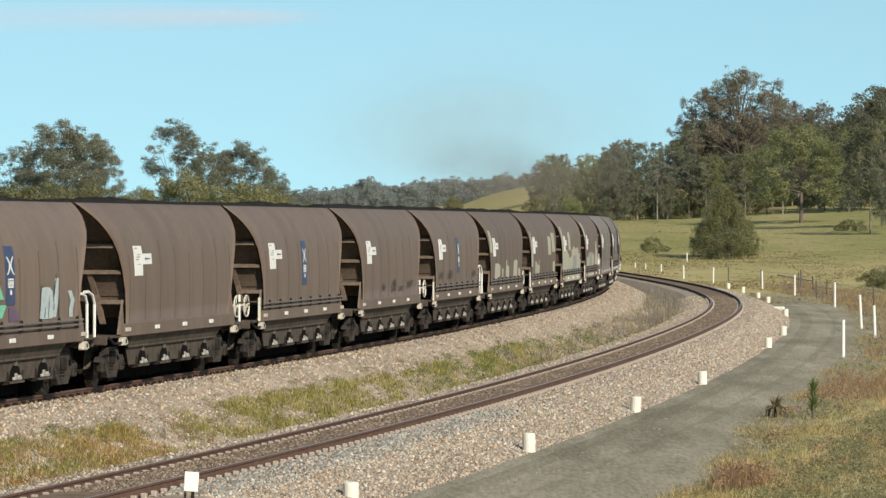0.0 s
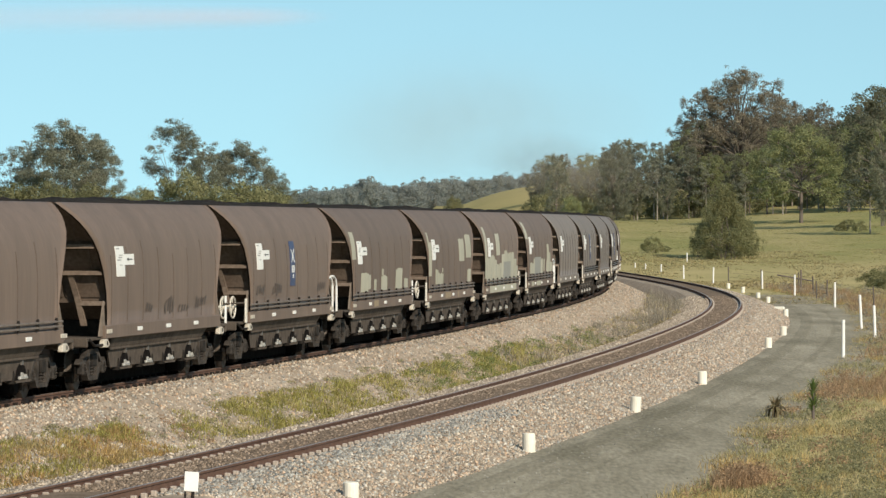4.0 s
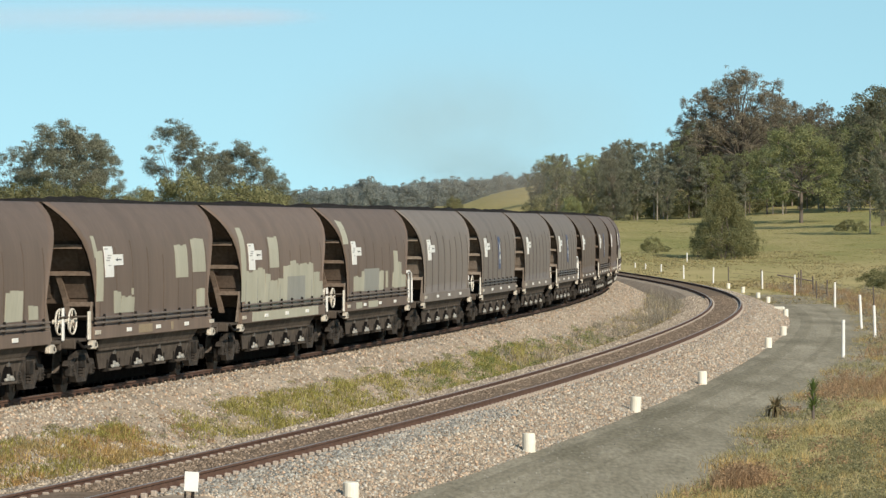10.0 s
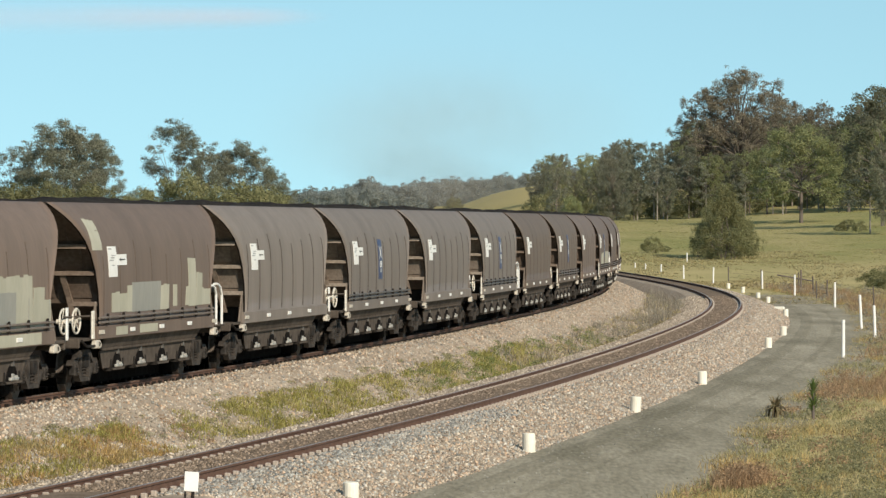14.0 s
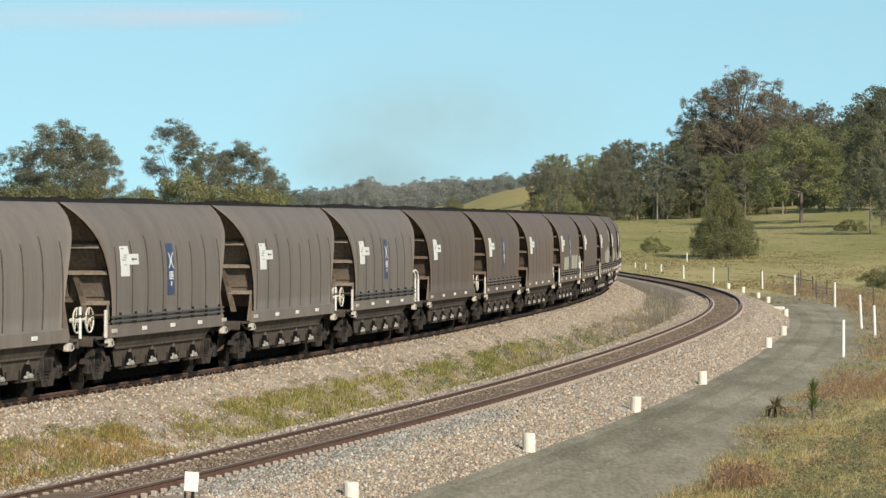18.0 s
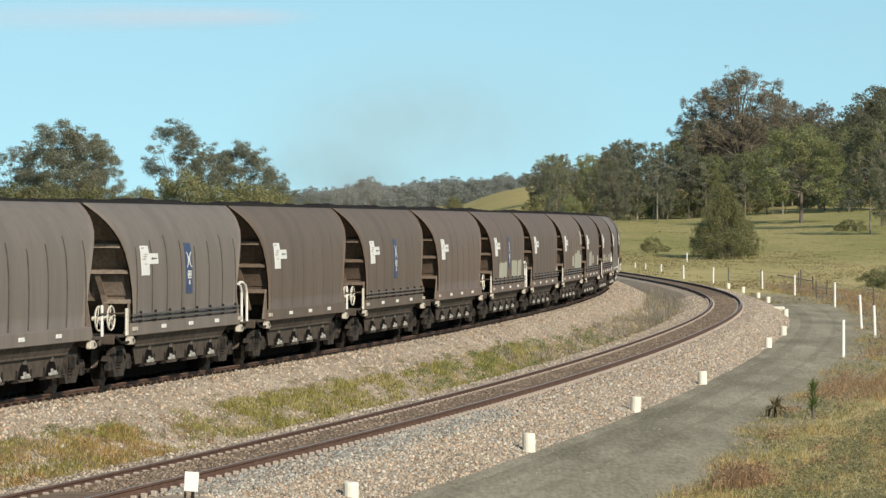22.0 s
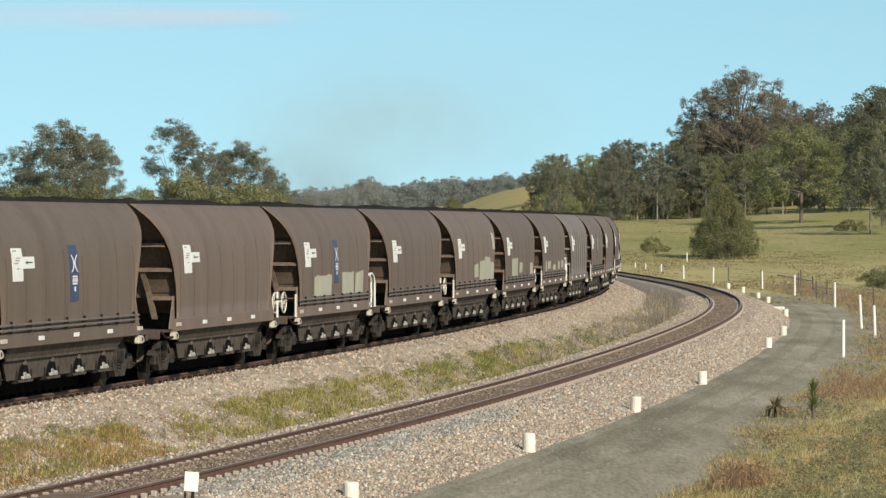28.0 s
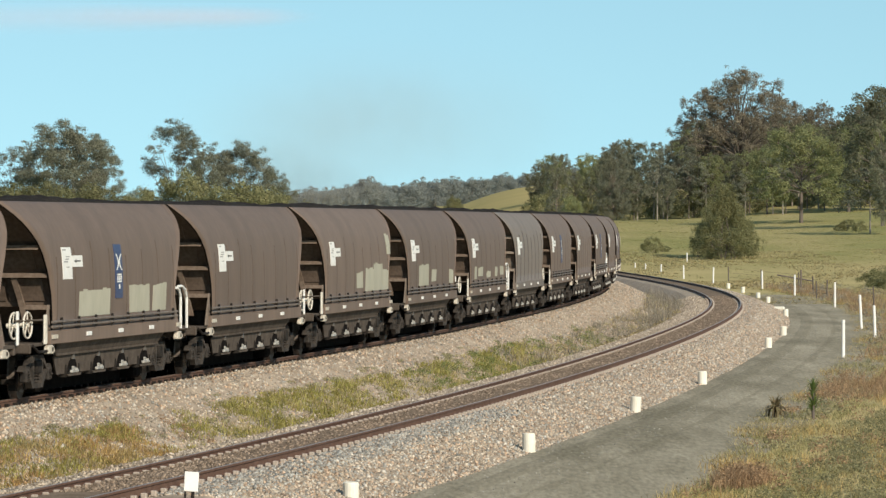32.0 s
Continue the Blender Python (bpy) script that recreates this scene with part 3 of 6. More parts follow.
def door_lip():
    bm = bmesh.new()
    add_prism(bm, [(-0.55, 0.42), (0.70, 0.42), (0.62, 0.375), (-0.46, 0.375)], "y", -1.365, -1.15)
    return bm_mesh("door_lip", on_skirt(bm), M_UNDER)


def toggle():
    """A short pivot post that stands over the arch of a door."""
    bm = bmesh.new()
    add_prism(bm, [(-0.06, 0.70), (0.10, 0.70), (0.06, 0.83), (-0.02, 0.83)], "y", -1.375, -1.30)
    return bm_mesh("toggle", on_skirt(bm), M_BARSTEEL)


def lug():
    """A cast jacking lug with an eye in it."""
    bm = bmesh.new()
    ring = [(-0.26, 0.90), (-0.20, 1.02), (-0.08, 1.045), (0.16, 1.04), (0.30, 0.97), (0.32, 0.90), (0.12, 0.865), (-0.02, 0.90), (-0.12, 0.875), (-0.24, 0.875)]
    add_prism(bm, ring, "y", -1.50, -1.40)
    bmesh.ops.bevel(bm, geom=bm.edges[:], offset=0.015, segments=1, affect="EDGES")
    return bm_mesh("jacking_lug", done(bm), M_CREAM)


def lug_eye():
    # a dark disc on the lug's face; its colour gives the hole's shade
    bm = bmesh.new()
    add_tube(bm, (0.11, -1.506, 0.958), (0.11, -1.47, 0.958), 0.046, 10)
    return bm_mesh("lug_eye", done(bm), M_DARK)


def bar_bracket():
    bm = bmesh.new()
    add_prism(bm, [(-0.04, 1.32), (0.04, 1.32), (0.05, 1.48), (0.02, 1.55), (-0.03, 1.52)], "y", -1.548, -1.50)
    return bm_mesh("bar_bracket", done(bm), M_DARK)


def hand_wheel():
    """A spoked brake wheel in the plane along the wagon."""
    bm = bmesh.new()
    n, r = 20, 0.245
    pts = [(r * math.cos(2 * math.pi * i / n) * 1.45, 0.0, r * math.sin(2 * math.pi * i / n)) for i in range(n + 1)]
    add_pipe(bm, pts, 0.019, 6)
    for i in range(5):
        a = 2 * math.pi * i / 5 + 0.3
        add_tube(bm, (0, 0.02, 0), (r * math.cos(a) * 1.45, 0, r * math.sin(a)), 0.012, 5)
    add_tube(bm, (0, -0.03, 0), (0, 0.14, 0), 0.045, 8)
    return bm_mesh("brake_wheel", done(bm), M_CREAMRAIL)


def bogie_frame(sign):
    """One cast side frame: arched top, low middle, open windows either side of the spring nest."""
    y0, y1 = sorted((sign * 1.04, sign * 1.16))
    bm = bmesh.new()
    bars = ([(-1.22, 0.56), (-1.05, 0.66), (-0.72, 0.66), (-0.48, 0.84), (0.48, 0.84), (0.72, 0.66), (1.05, 0.66), (1.22, 0.56), (1.15, 0.54), (0.75, 0.55), (0.44, 0.74), (-0.44, 0.74), (-0.75, 0.55), (-1.15, 0.54)],
            [(-0.80, 0.56), (-0.42, 0.22), (0.42, 0.22), (0.80, 0.56), (0.66, 0.56), (0.36, 0.31), (-0.36, 0.31), (-0.66, 0.56)],
            [(-0.42, 0.30), (-0.30, 0.30), (-0.30, 0.76), (-0.42, 0.76)], [(0.30, 0.30), (0.42, 0.30), (0.42, 0.76), (0.30, 0.76)])
    for i, o in enumerate(bars):
        add_prism(bm, o, "y", y0 - 0.004 * i, y1 + 0.004 * i)
    return bm_mesh("side_frame", done(bm), M_BOGIE)


def axlebox(sign):
    y0, y1 = sorted((sign * 1.02, sign * 1.20))
    bm = bmesh.new()
    add_box(bm, -0.14, 0.14, y0, y1 - 0.02, 0.34, 0.60, 0.03)
    add_tube(bm, (0, y0, 0.46), (0, y1 + sign * 0.02, 0.46), 0.105, 12)
    for a in range(3):
        p = (0.06 * math.cos(a * 2.1), 0.46 + 0.06 * math.sin(a * 2.1))
        add_tube(bm, (p[0], sign * 1.2, p[1]), (p[0], sign * 1.235, p[1]), 0.015, 6)
    return bm_mesh("axlebox", done(bm), M_BOGIE)


def spring(sign):
    bm = bmesh.new()
    pts = [(0.075 * math.cos(a), sign * 1.10 + 0.075 * math.sin(a), 0.31 + 0.30 * a / (2 * math.pi * 5)) for a in np.linspace(0, 2 * math.pi * 5, 41)]
    add_pipe(bm, pts, 0.017, 5)
    return bm_mesh("spring", done(bm), M_BOGIE)


def wheelset():
    bm = bmesh.new()
    add_tube(bm, (0, -0.95, 0), (0, 0.95, 0), 0.08, 10)
    for sg in (-1, 1):
        for r0, r1, ya, yb in ((0.455, 0.455, 0.70, 0.815), (0.49, 0.47, 0.675, 0.70), (0.20, 0.14, 0.815, 0.87)):
            add_tube(bm, (0, sg * ya, 0), (0, sg * yb, 0), r0, 24, r1)
        for i in range(6):
            a = i * math.pi / 3
            add_tube(bm, (0.3 * math.cos(a), sg * 0.812, 0.3 * math.sin(a)), (0.3 * math.cos(a), sg * 0.825, 0.3 * math.sin(a)), 0.04, 6)
    return bm_mesh("wheelset", done(bm), M_WHEEL)


def bolster():
    bm = bmesh.new()
    add_box(bm, -0.20, 0.20, -1.20, 1.20, 0.48, 0.74, 0.03)
    for x in (-0.62, 0.62):
        add_box(bm, x - 0.05, x + 0.05, -0.9, 0.9, 0.30, 0.40, 0.015)
    return bm_mesh("bolster", done(bm), M_DARK)


def brake_block():
    bm = bmesh.new()
    add_prism(bm, [(-0.12, 0.18), (0.06, 0.16), (0.10, 0.42), (0.02, 0.62), (-0.06, 0.62)], "y", -0.84, -0.70)
    return bm_mesh("brake_block", done(bm), M_DARK)


def coupler():
    bm = bmesh.new()
    add_box(bm, -7.86, -7.1, -0.10, 0.10, 0.78, 0.98, 0.03)
    add_box(bm, -7.84, -7.55, -0.22, 0.16, 0.74, 1.02, 0.05)
    add_pipe(bm, [(-7.4, -0.45, 0.95), (-7.6, -0.46, 0.66), (-7.8, -0.46, 0.60)], 0.035)
    return bm_mesh("coupler", done(bm), M_DARK)


def ring_end_plate():
    bm = bmesh.new()
    add_box(bm, -7.25, -5.85, -1.40, 1.40, 1.03, 1.09, 0.01)
    add_box(bm, -7.28, -7.18, -1.40, 1.40, 0.90, 1.10, 0.02)
    return bm_mesh("end_platform", done(bm), M_UNDER)


def coal_mesh(seed):
    nx, ny = 46, 10
    verts, faces = [], []
    for i in range(nx + 1):
        for j in range(ny + 1):
            u, v = 2 * i / nx - 1, 2 * j / ny - 1
            edge = min(1.0, max(abs(u) ** 8, abs(v) ** 3))
            h = 3.69 + (0.165 + 0.025 * math.sin(u * 5 + seed * 2.1) + 0.02 * math.sin(u * 11 + seed)) * (1 - edge) + 0.05 * noise.noise((u * 14, v * 4, seed * 9.0)) * (1 - edge)
            verts.append((u * 7.6, v * 0.83, h))
    for i in range(nx):
        for j in range(ny):
            a = i * (ny + 1) + j
            faces.append((a, a + ny + 1, a + ny + 2, a + 1))
    return mesh_of("coal_load", verts, faces, M_COAL, True)


def arrow_mark():
    """A broad black arrow in one piece."""
    bm = bmesh.new()
    side_poly(bm, [(-3.86, 2.612), (-3.68, 2.575), (-3.68, 2.60), (-3.30, 2.60), (-3.30, 2.625), (-3.68, 2.625), (-3.68, 2.65)], 0.018)
    return bm_mesh("arrow_mark", done(bm), M_INK)


def rib_mesh(u):
    """A pressed seam down the side sheet."""
    bm = bmesh.new()
    on_side(bm, u - 0.045, u + 0.045, 1.34, 2.98 + 0.12 * math.sin(u * 5), out=0.006)
    return bm_mesh("seam", done(bm), M_SEAM)


def seam_mesh(u):
    bm = bmesh.new()
    on_side(bm, u - 0.025, u + 0.035, 1.34, 2.85 + 0.15 * math.sin(u * 5), out=0.004)
    return bm_mesh("seam", done(bm), M_SEAM_SOFT)


COAL = [coal_mesh(i) for i in range(5)]
SIDES = {-1: side_sheet(-1), 1: side_sheet(1)}
RIB_AT = [-5.31, -3.75, -2.20, -0.63, 0.92, 2.47, 4.02, 5.62]
SH = {
    "sill": box_mesh("sill", [(-6.0, 6.0, -1.50, -1.36, 1.05, 1.31)], M_BODY),
    "slope": slope_sheet(), "ribs": [end_rib(z) for z in (2.93, 2.40)] + [end_rib(1.79, -0.85), end_rib(1.79, 0.85)], "struts": [end_strut(y) for y in (-0.87, 0.87)], "gusset": gusset(), "panels": [end_panel(z0, z1, y0, y1) for z0, z1, w in ((3.02, 3.30, 1.0), (2.47, 2.82, 1.2), (1.87, 2.29, 1.3)) for y0, y1 in ((-w, -0.62), (-0.55, 0.55), (0.62, w))],
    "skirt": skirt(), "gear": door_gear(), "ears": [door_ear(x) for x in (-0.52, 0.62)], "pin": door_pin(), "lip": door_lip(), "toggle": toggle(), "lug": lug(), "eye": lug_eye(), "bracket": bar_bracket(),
    # doors hang low; the next two boxes are added to block lit ground
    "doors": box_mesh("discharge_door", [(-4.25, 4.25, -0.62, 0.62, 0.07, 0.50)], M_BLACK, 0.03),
    "under_block": box_mesh("air_tank", [(4.20, 4.72, -0.95, 0.95, 0.10, 1.0)], M_BLACK, 0.06),
    "end_block": box_mesh("draft_gear", [(-7.80, -6.75, -0.62, 0.62, 0.40, 1.0)], M_BLACK, 0.04),
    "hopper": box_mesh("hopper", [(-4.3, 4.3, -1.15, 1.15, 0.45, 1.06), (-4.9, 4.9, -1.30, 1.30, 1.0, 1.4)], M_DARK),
    # plain centre sill box that also keeps light out of the underframe
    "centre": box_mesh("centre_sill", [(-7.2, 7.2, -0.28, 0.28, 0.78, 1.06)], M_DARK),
    "wheel": hand_wheel(), "frame_l": bogie_frame(1), "frame_r": bogie_frame(-1), "box_l": axlebox(1), "box_r": axlebox(-1), "spring": spring(-1), "wheelset": wheelset(), "bolster": bolster(), "block": brake_block(),
    "coupler": coupler(), "pipe": tube_mesh("step_pipe", [[(-5.75, -1.46, 1.03), (-5.95, -1.47, 0.93), (-6.9, -1.47, 0.93), (-7.15, -1.42, 1.05)]], 0.028, M_DARK), "walkbar": tube_mesh("platform_rail", [[(-7.55, -1.17, 1.52), (-6.2, -1.44, 1.52)]], 0.02, M_UNDER), "platform": ring_end_plate(),
    "bars": [tube_mesh("rail_bar", [[(-6.05, -1.535, z), (5.75, -1.535, z)]], 0.024, M_BARSTEEL) for z in (1.385, 1.475)], "bars_brown": [tube_mesh("rail_bar", [[(-6.05, -1.535, z), (5.75, -1.535, z)]], 0.024, M_BARBROWN) for z in (1.385, 1.475)],
    "marker": box_mesh("marker", [(-0.21, 0.21, -1.525, -1.500, 1.150, 1.232)], M_WHITE, 0.006),
    "marker_dull": box_mesh("marker", [(-0.23, 0.23, -1.525, -1.500, 1.150, 1.232)], M_CREAM, 0.006),
    "post": box_mesh("grab_post", [(-6.35, -6.15, -1.47, -1.43, 1.06, 1.62)], M_CREAMRAIL, 0.012),
    "post_in": box_mesh("grab_post", [(-7.40, -7.26, -1.19, -1.15, 1.06, 1.70)], M_WHITE, 0.012),
    "handrail_a": tube_mesh("handrail", [[(6.45, -1.45, 1.10), (6.45, -1.45, 1.78), (6.30, -1.45, 1.92), (6.0, -1.45, 1.97), (5.7, -1.44, 1.97)]], 0.030, M_WHITE),
    "handrail_b": tube_mesh("handrail", [[(7.10, -1.45, 1.10), (7.10, -1.45, 1.76), (6.95, -1.45, 1.92), (6.6, -1.45, 2.00), (6.2, -1.45, 2.00)]], 0.030, M_WHITE),
    "step": box_mesh("step", [(6.3, 7.3, -1.50, -1.30, 1.06, 1.10)], M_UNDER),
    "panel": patch_mesh("data_panel", [(-4.84, -4.06, 2.27, 2.88)], M_WHITE, 0.014),
    "arrow": patch_mesh("arrow_panel", [(-4.03, -3.12, 2.50, 2.72)], M_WHITE, 0.014),
    "marks": [patch_mesh("writing_bar", [m], M_INK_GREY, 0.018) for m in ((-4.79, -4.50, 2.815, 2.845), (-4.62, -4.30, 2.64, 2.665), (-4.56, -4.22, 2.69, 2.71), (-4.74, -4.40, 2.59, 2.615), (-4.56, -4.30, 2.49, 2.51))],
    "arrow_mark": arrow_mark(),
    "logo": patch_mesh("logo_panel", [(-0.18, 0.50, 1.84, 2.92)], M_BLUE, 0.014),
    "seams": [seam_mesh(u) for u in RIB_AT], "ribbed": [rib_mesh(u) for u in RIB_AT],
}


def logo_mark():
    """Two white bows back to back over two small white blocks."""
    bm = bmesh.new()
    for sg in (-1, 1):
        arc = [(0.16 + sg * (0.045 + 0.20 * abs(a) ** 1.8), 2.565 + a * 0.165) for a in (-1, -0.75, -0.5, -0.25, 0, 0.25, 0.5, 0.75, 1)]
        side_stroke(bm, arc, 0.05, 0.019)
    for u0, u1, z0, z1 in ((-0.05, 0.37, 2.30, 2.33), (-0.05, 0.06, 2.20, 2.29), (0.10, 0.21, 2.20, 2.29), (0.25, 0.37, 2.20, 2.29), (-0.05, 0.37, 2.16, 2.19), (0.09, 0.23, 2.03, 2.12)):
        side_poly(bm, [(u0, z0), (u1, z0), (u1, z1), (u0, z1)], 0.019)
    return bm_mesh("logo_mark", done(bm), M_WHITE)


SH["logo_mark"] = logo_mark()
BROWN_END = {"slope": with_material(SH["slope"], M_END_BROWN), "ribs": [with_material(m, M_RIB_BROWN) for m in SH["ribs"]], "struts": [with_material(m, M_RIB_BROWN) for m in SH["struts"]], "panels": [with_material(m, M_END_BROWN) for m in SH["panels"]]}
GREY = {n: with_material(SH[n], M_BODY_GREY) for n in ("sill",)}
DULL = {n: with_material(SH[n], M_BODY_DULL) for n in ("sill",)}
DULL_SIDES = {s: with_material(m, M_BODY_DULL) for s, m in SIDES.items()}
GREY_SIDES = {s: with_material(m, M_BODY_GREY) for s, m in SIDES.items()}
TURN = Matrix.Rotation(math.pi, 4, "Z")
BOGIE = 5.65
WHEELSETS = []
DULL_AT = (6, 7)
BARRED = (-7, -5, -3, -2, -1, 0, 1, 3, 5, 7, 9, 10, 11, 12, 13, 15, 17, 19)


def bogie(root, x):
    b = child("bogie", None, root, at=Matrix.Translation((x, 0, 0)))
    child("side_frame", SH["frame_l"], b)
    child("side_frame", SH["frame_r"], b)
    child("bolster", SH["bolster"], b)
    for sx in (-0.13, 0.13):
        child("spring", SH["spring"], b, at=Matrix.Translation((sx, 0, 0)))
    for ax in (-0.9, 0.9):
        child("axlebox", SH["box_l"], b, at=Matrix.Translation((ax, 0, 0)))
        child("axlebox", SH["box_r"], b, at=Matrix.Translation((ax, 0, 0)))
    for ax in (-0.9, 0.9):
        WHEELSETS.append(child("wheelset", SH["wheelset"], b, at=Matrix.Translation((ax, 0, 0.46))))
        child("brake_block", SH["block"], b, at=Matrix.Translation((ax + (0.55 if ax < 0 else -0.50), 0, 0)))
    return b


def wagon(k):
    """One hopper wagon; its base lies at rail height under its middle. The camera sees its -y side and -x end."""
    root = new("coal_wagon")
    grey, brakes, barred = 2 <= k <= 5 or k == 14, k % 2 == 1, k in BARRED
    for sg in (-1, 1):
        child("side_sheet", (GREY_SIDES if grey else DULL_SIDES if k in DULL_AT else SIDES)[sg], root)
    for m in (Matrix.Identity(4), TURN):
        child("sill", (GREY if grey else DULL if k in DULL_AT else SH)["sill"], root, at=m)
        end = SH if grey else BROWN_END
        child("slope_sheet", end["slope"], root, at=m)
        for r in end["ribs"]:
            child("end_rib", r, root, at=m)
        for r in end["struts"]:
            child("end_strut", r, root, at=m)
        for r in end["panels"]:
            child("end_panel", r, root, at=m)
        child("skirt", SH["skirt"], root, at=m)
        child("step_pipe", SH["pipe"], root, at=m)
        child("coupler", SH["coupler"], root, at=m)
        child("draft_gear", SH["end_block"], root, at=m)
        child("air_tank", SH["under_block"], root, at=m)
        child("end_platform", SH["platform"], root, at=m)
        for x in (-5.95, 6.15):
            p = child("jacking_lug", SH["lug"], root, "cream cast jacking lug", at=m @ Matrix.Translation((x, 0, 0)))
            child("lug_eye", SH["eye"], p)
    child("gusset", SH["gusset"], root)
    child("gusset", SH["gusset"], root, at=Matrix.Diagonal((-1, 1, 1, 1)))
    child("hopper", SH["hopper"], root)
    child("centre_sill", SH["centre"], root)
    child("discharge_door", SH["doors"], root)
    for x in (-3.1, -0.85, 1.4, 3.6):
        g = child("door_gear", SH["gear"], root, at=Matrix.Translation((x, 0, 0)))
        child("door_pin", SH["pin"], g, "worn bright steel pin block")
        child("toggle", SH["toggle"], g)
        for e in SH["ears"]:
            child("door_ear", e, g)
        child("door_lip", SH["lip"], root, at=Matrix.Translation((x, 0, 0)))
    for r in SH["ribbed" if grey else "seams"]:
        child("seam", r, root)
    if barred:
        for m in SH["bars" if grey else "bars_brown"]:
            child("rail_bar", m, root)
        for i in range(8):
            child("bar_bracket", SH["bracket"], root, at=Matrix.Translation((-5.2 + 1.5 * i, 0, 0)))
    for i, x in enumerate((-5.72, -2.76, 0.17, 3.15, 5.95)):
        if i < 4 or brakes:
            child("marker", SH["marker_dull" if i in (0, 4) else "marker"], root, "white reflective marker plate", at=Matrix.Translation((x, 0, 0)))
    p = child("data_panel", SH["panel"], root, "white data panel with small black writing")
    for m in SH["marks"]:
        child("writing_bar", m, p)
    p = child("arrow_panel", SH["arrow"], root, "white panel with a black arrow")
    child("arrow_mark", SH["arrow_mark"], p)
    if brakes:
        for x, y in ((-7.45, -1.13), (-6.85, -1.25)):
            child("brake_wheel", SH["wheel"], root, "cream spoked hand brake wheel", at=Matrix.Translation((x, y, 1.43)))
        child("grab_post", SH["post"], root, "cream grab post")
        child("platform_rail", SH["walkbar"], root)
        child("grab_post", SH["post_in"], root, "white grab post")
        if k not in (-1, 1, 11, 13):
            p = child("logo_panel", SH["logo"], root, "blue upright panel with white shapes")
            child("logo_mark", SH["logo_mark"], p)
    if k % 4 == 1:
        child("handrail", SH["handrail_a"], root, "white curved handrail")
        child("handrail", SH["handrail_b"], root, "white curved handrail")
        child("step", SH["step"], root)
    bogie(root, -BOGIE)
    bogie(root, BOGIE)
    child("coal_load", COAL[k % 5], root, "heap of black coal")
    label = "loaded " + ("grey-brown ribbed" if grey else "smooth brown") + " steel coal hopper wagon" + (" with hand brake wheels" if brakes else " with plain ends")
    if k in (-2, -1, 0, 1, 9, 11, 12, 13):
        label = "loaded brown steel coal hopper wagon with grey-green overpainted patches"
    if k == -7:
        label = "loaded brown steel coal hopper wagon with mint and pale blue graffiti"
    return tagged(root, label, "wagon", "train of coal wagons")


def travelled(t):
    return 8.38686 * t - 0.0264565 * t * t + 1.6193e-5 * t ** 3


WAGONS = {k: wagon(k) for k in range(-9, 21)}


def rolled(p, seed, out):
    """One patch of rolled-on paint: upright strokes side by side with uneven tops."""
    r = random.Random(seed)
    u0, u1, z0, z1, lean = p
    n = max(1, round((u1 - u0) / 0.33))
    bm = bmesh.new()
    for j in range(n):
        on_side(bm, u0 + (u1 - u0) * j / n, u0 + (u1 - u0) * (j + 1) / n, z0, z1 - r.uniform(0.0, 0.055), out=out, slant=lean)
    bmesh.ops.remove_doubles(bm, verts=bm.verts[:], dist=0.0005)
    return bm


def overpaint(k, *patches, material=None):
    """Rolled-on paint over old graffiti: patches (from, to, bottom, top) on the side sheet."""
    for i, p in enumerate(patches):
        bm = rolled((*p[:4], 0.07 * math.sin(i * 2.7 + k)), 100 * k + i, 0.006 + 0.0012 * (i % 4))
        child("paint_patch", bm_mesh("paint_patch", done(bm), material or M_PATCH), WAGONS[k], "rolled grey-green paint patch")


overpaint(-2, (-5.87, -5.2, 2.40, 3.13), (-4.29, -2.88, 1.52, 2.05), (-2.9, -2.43, 1.58, 1.97), (-1.72, -1.31, 1.54, 1.87), (-0.29, 0.05, 1.93, 2.15), (-0.32, 0.86, 1.53, 1.94), (2.55, 3.87, 1.53, 2.11), (4.4, 5.12, 1.54, 1.84))
overpaint(-1, (-5.76, -5.45, 2.66, 3.1), (-5.68, -5.05, 1.80, 2.81), (-3.99, -3.32, 1.54, 2.01), (-3.34, -2.1, 1.54, 1.89), (-2.32, -2.12, 1.89, 2.04), (2.21, 3.54, 2.19, 2.92), (4.04, 5.48, 2.29, 3.03), (4.51, 5.39, 1.53, 1.96))
overpaint(0, (-5.84, -5.22, 1.55, 3.29), (-5.24, -4.3, 1.34, 2.26), (-4.31, -2.7, 1.34, 2.32), (-2.72, -2.05, 1.34, 2.18), (-2.06, -0.9, 1.34, 2.01), (-0.93, -0.06, 1.34, 2.07), (-0.09, 0.92, 1.34, 2.37), (0.89, 1.70, 1.34, 2.46), (1.68, 2.42, 1.34, 2.39), (2.4, 4.36, 1.34, 2.39), (4.34, 5.2, 1.34, 2.17), (5.18, 5.82, 1.36, 1.93), (-2.03, -0.75, 2.3, 3.05))
child("paint_patch", patch_mesh("paint_patch", [(0.41, 3.04, 1.40, 2.07)], M_PATCH_D, 0.013), WAGONS[0], "darker grey paint patch")
for u in RIB_AT:
    child("seam", patch_mesh("seam", [(u - 0.02, u + 0.03, 1.37, 2.0 + 0.1 * math.sin(u * 3))], M_PATCH_D, 0.0135), WAGONS[0], "thin grey seam through the paint")
child("paint_strip", box_mesh("paint_strip", [(-4.6, 4.9, -1.506, -1.490, 1.075, 1.295)], M_PATCH, 0.004), WAGONS[0], "grey-green paint along the sill")
overpaint(1, (-6.2, -5.3, 2.81, 3.44), (-4.55, -3.08, 1.56, 1.98), (-3.1, -2.63, 1.55, 2.09), (0.24, 1.11, 1.54, 2.1), (1.6, 2.03, 1.59, 2.1), (2.92, 3.4, 1.59, 2.04), (3.27, 4.09, 1.56, 2.64), (4.07, 4.7, 1.57, 2.3), (4.56, 5.7, 1.57, 1.96))
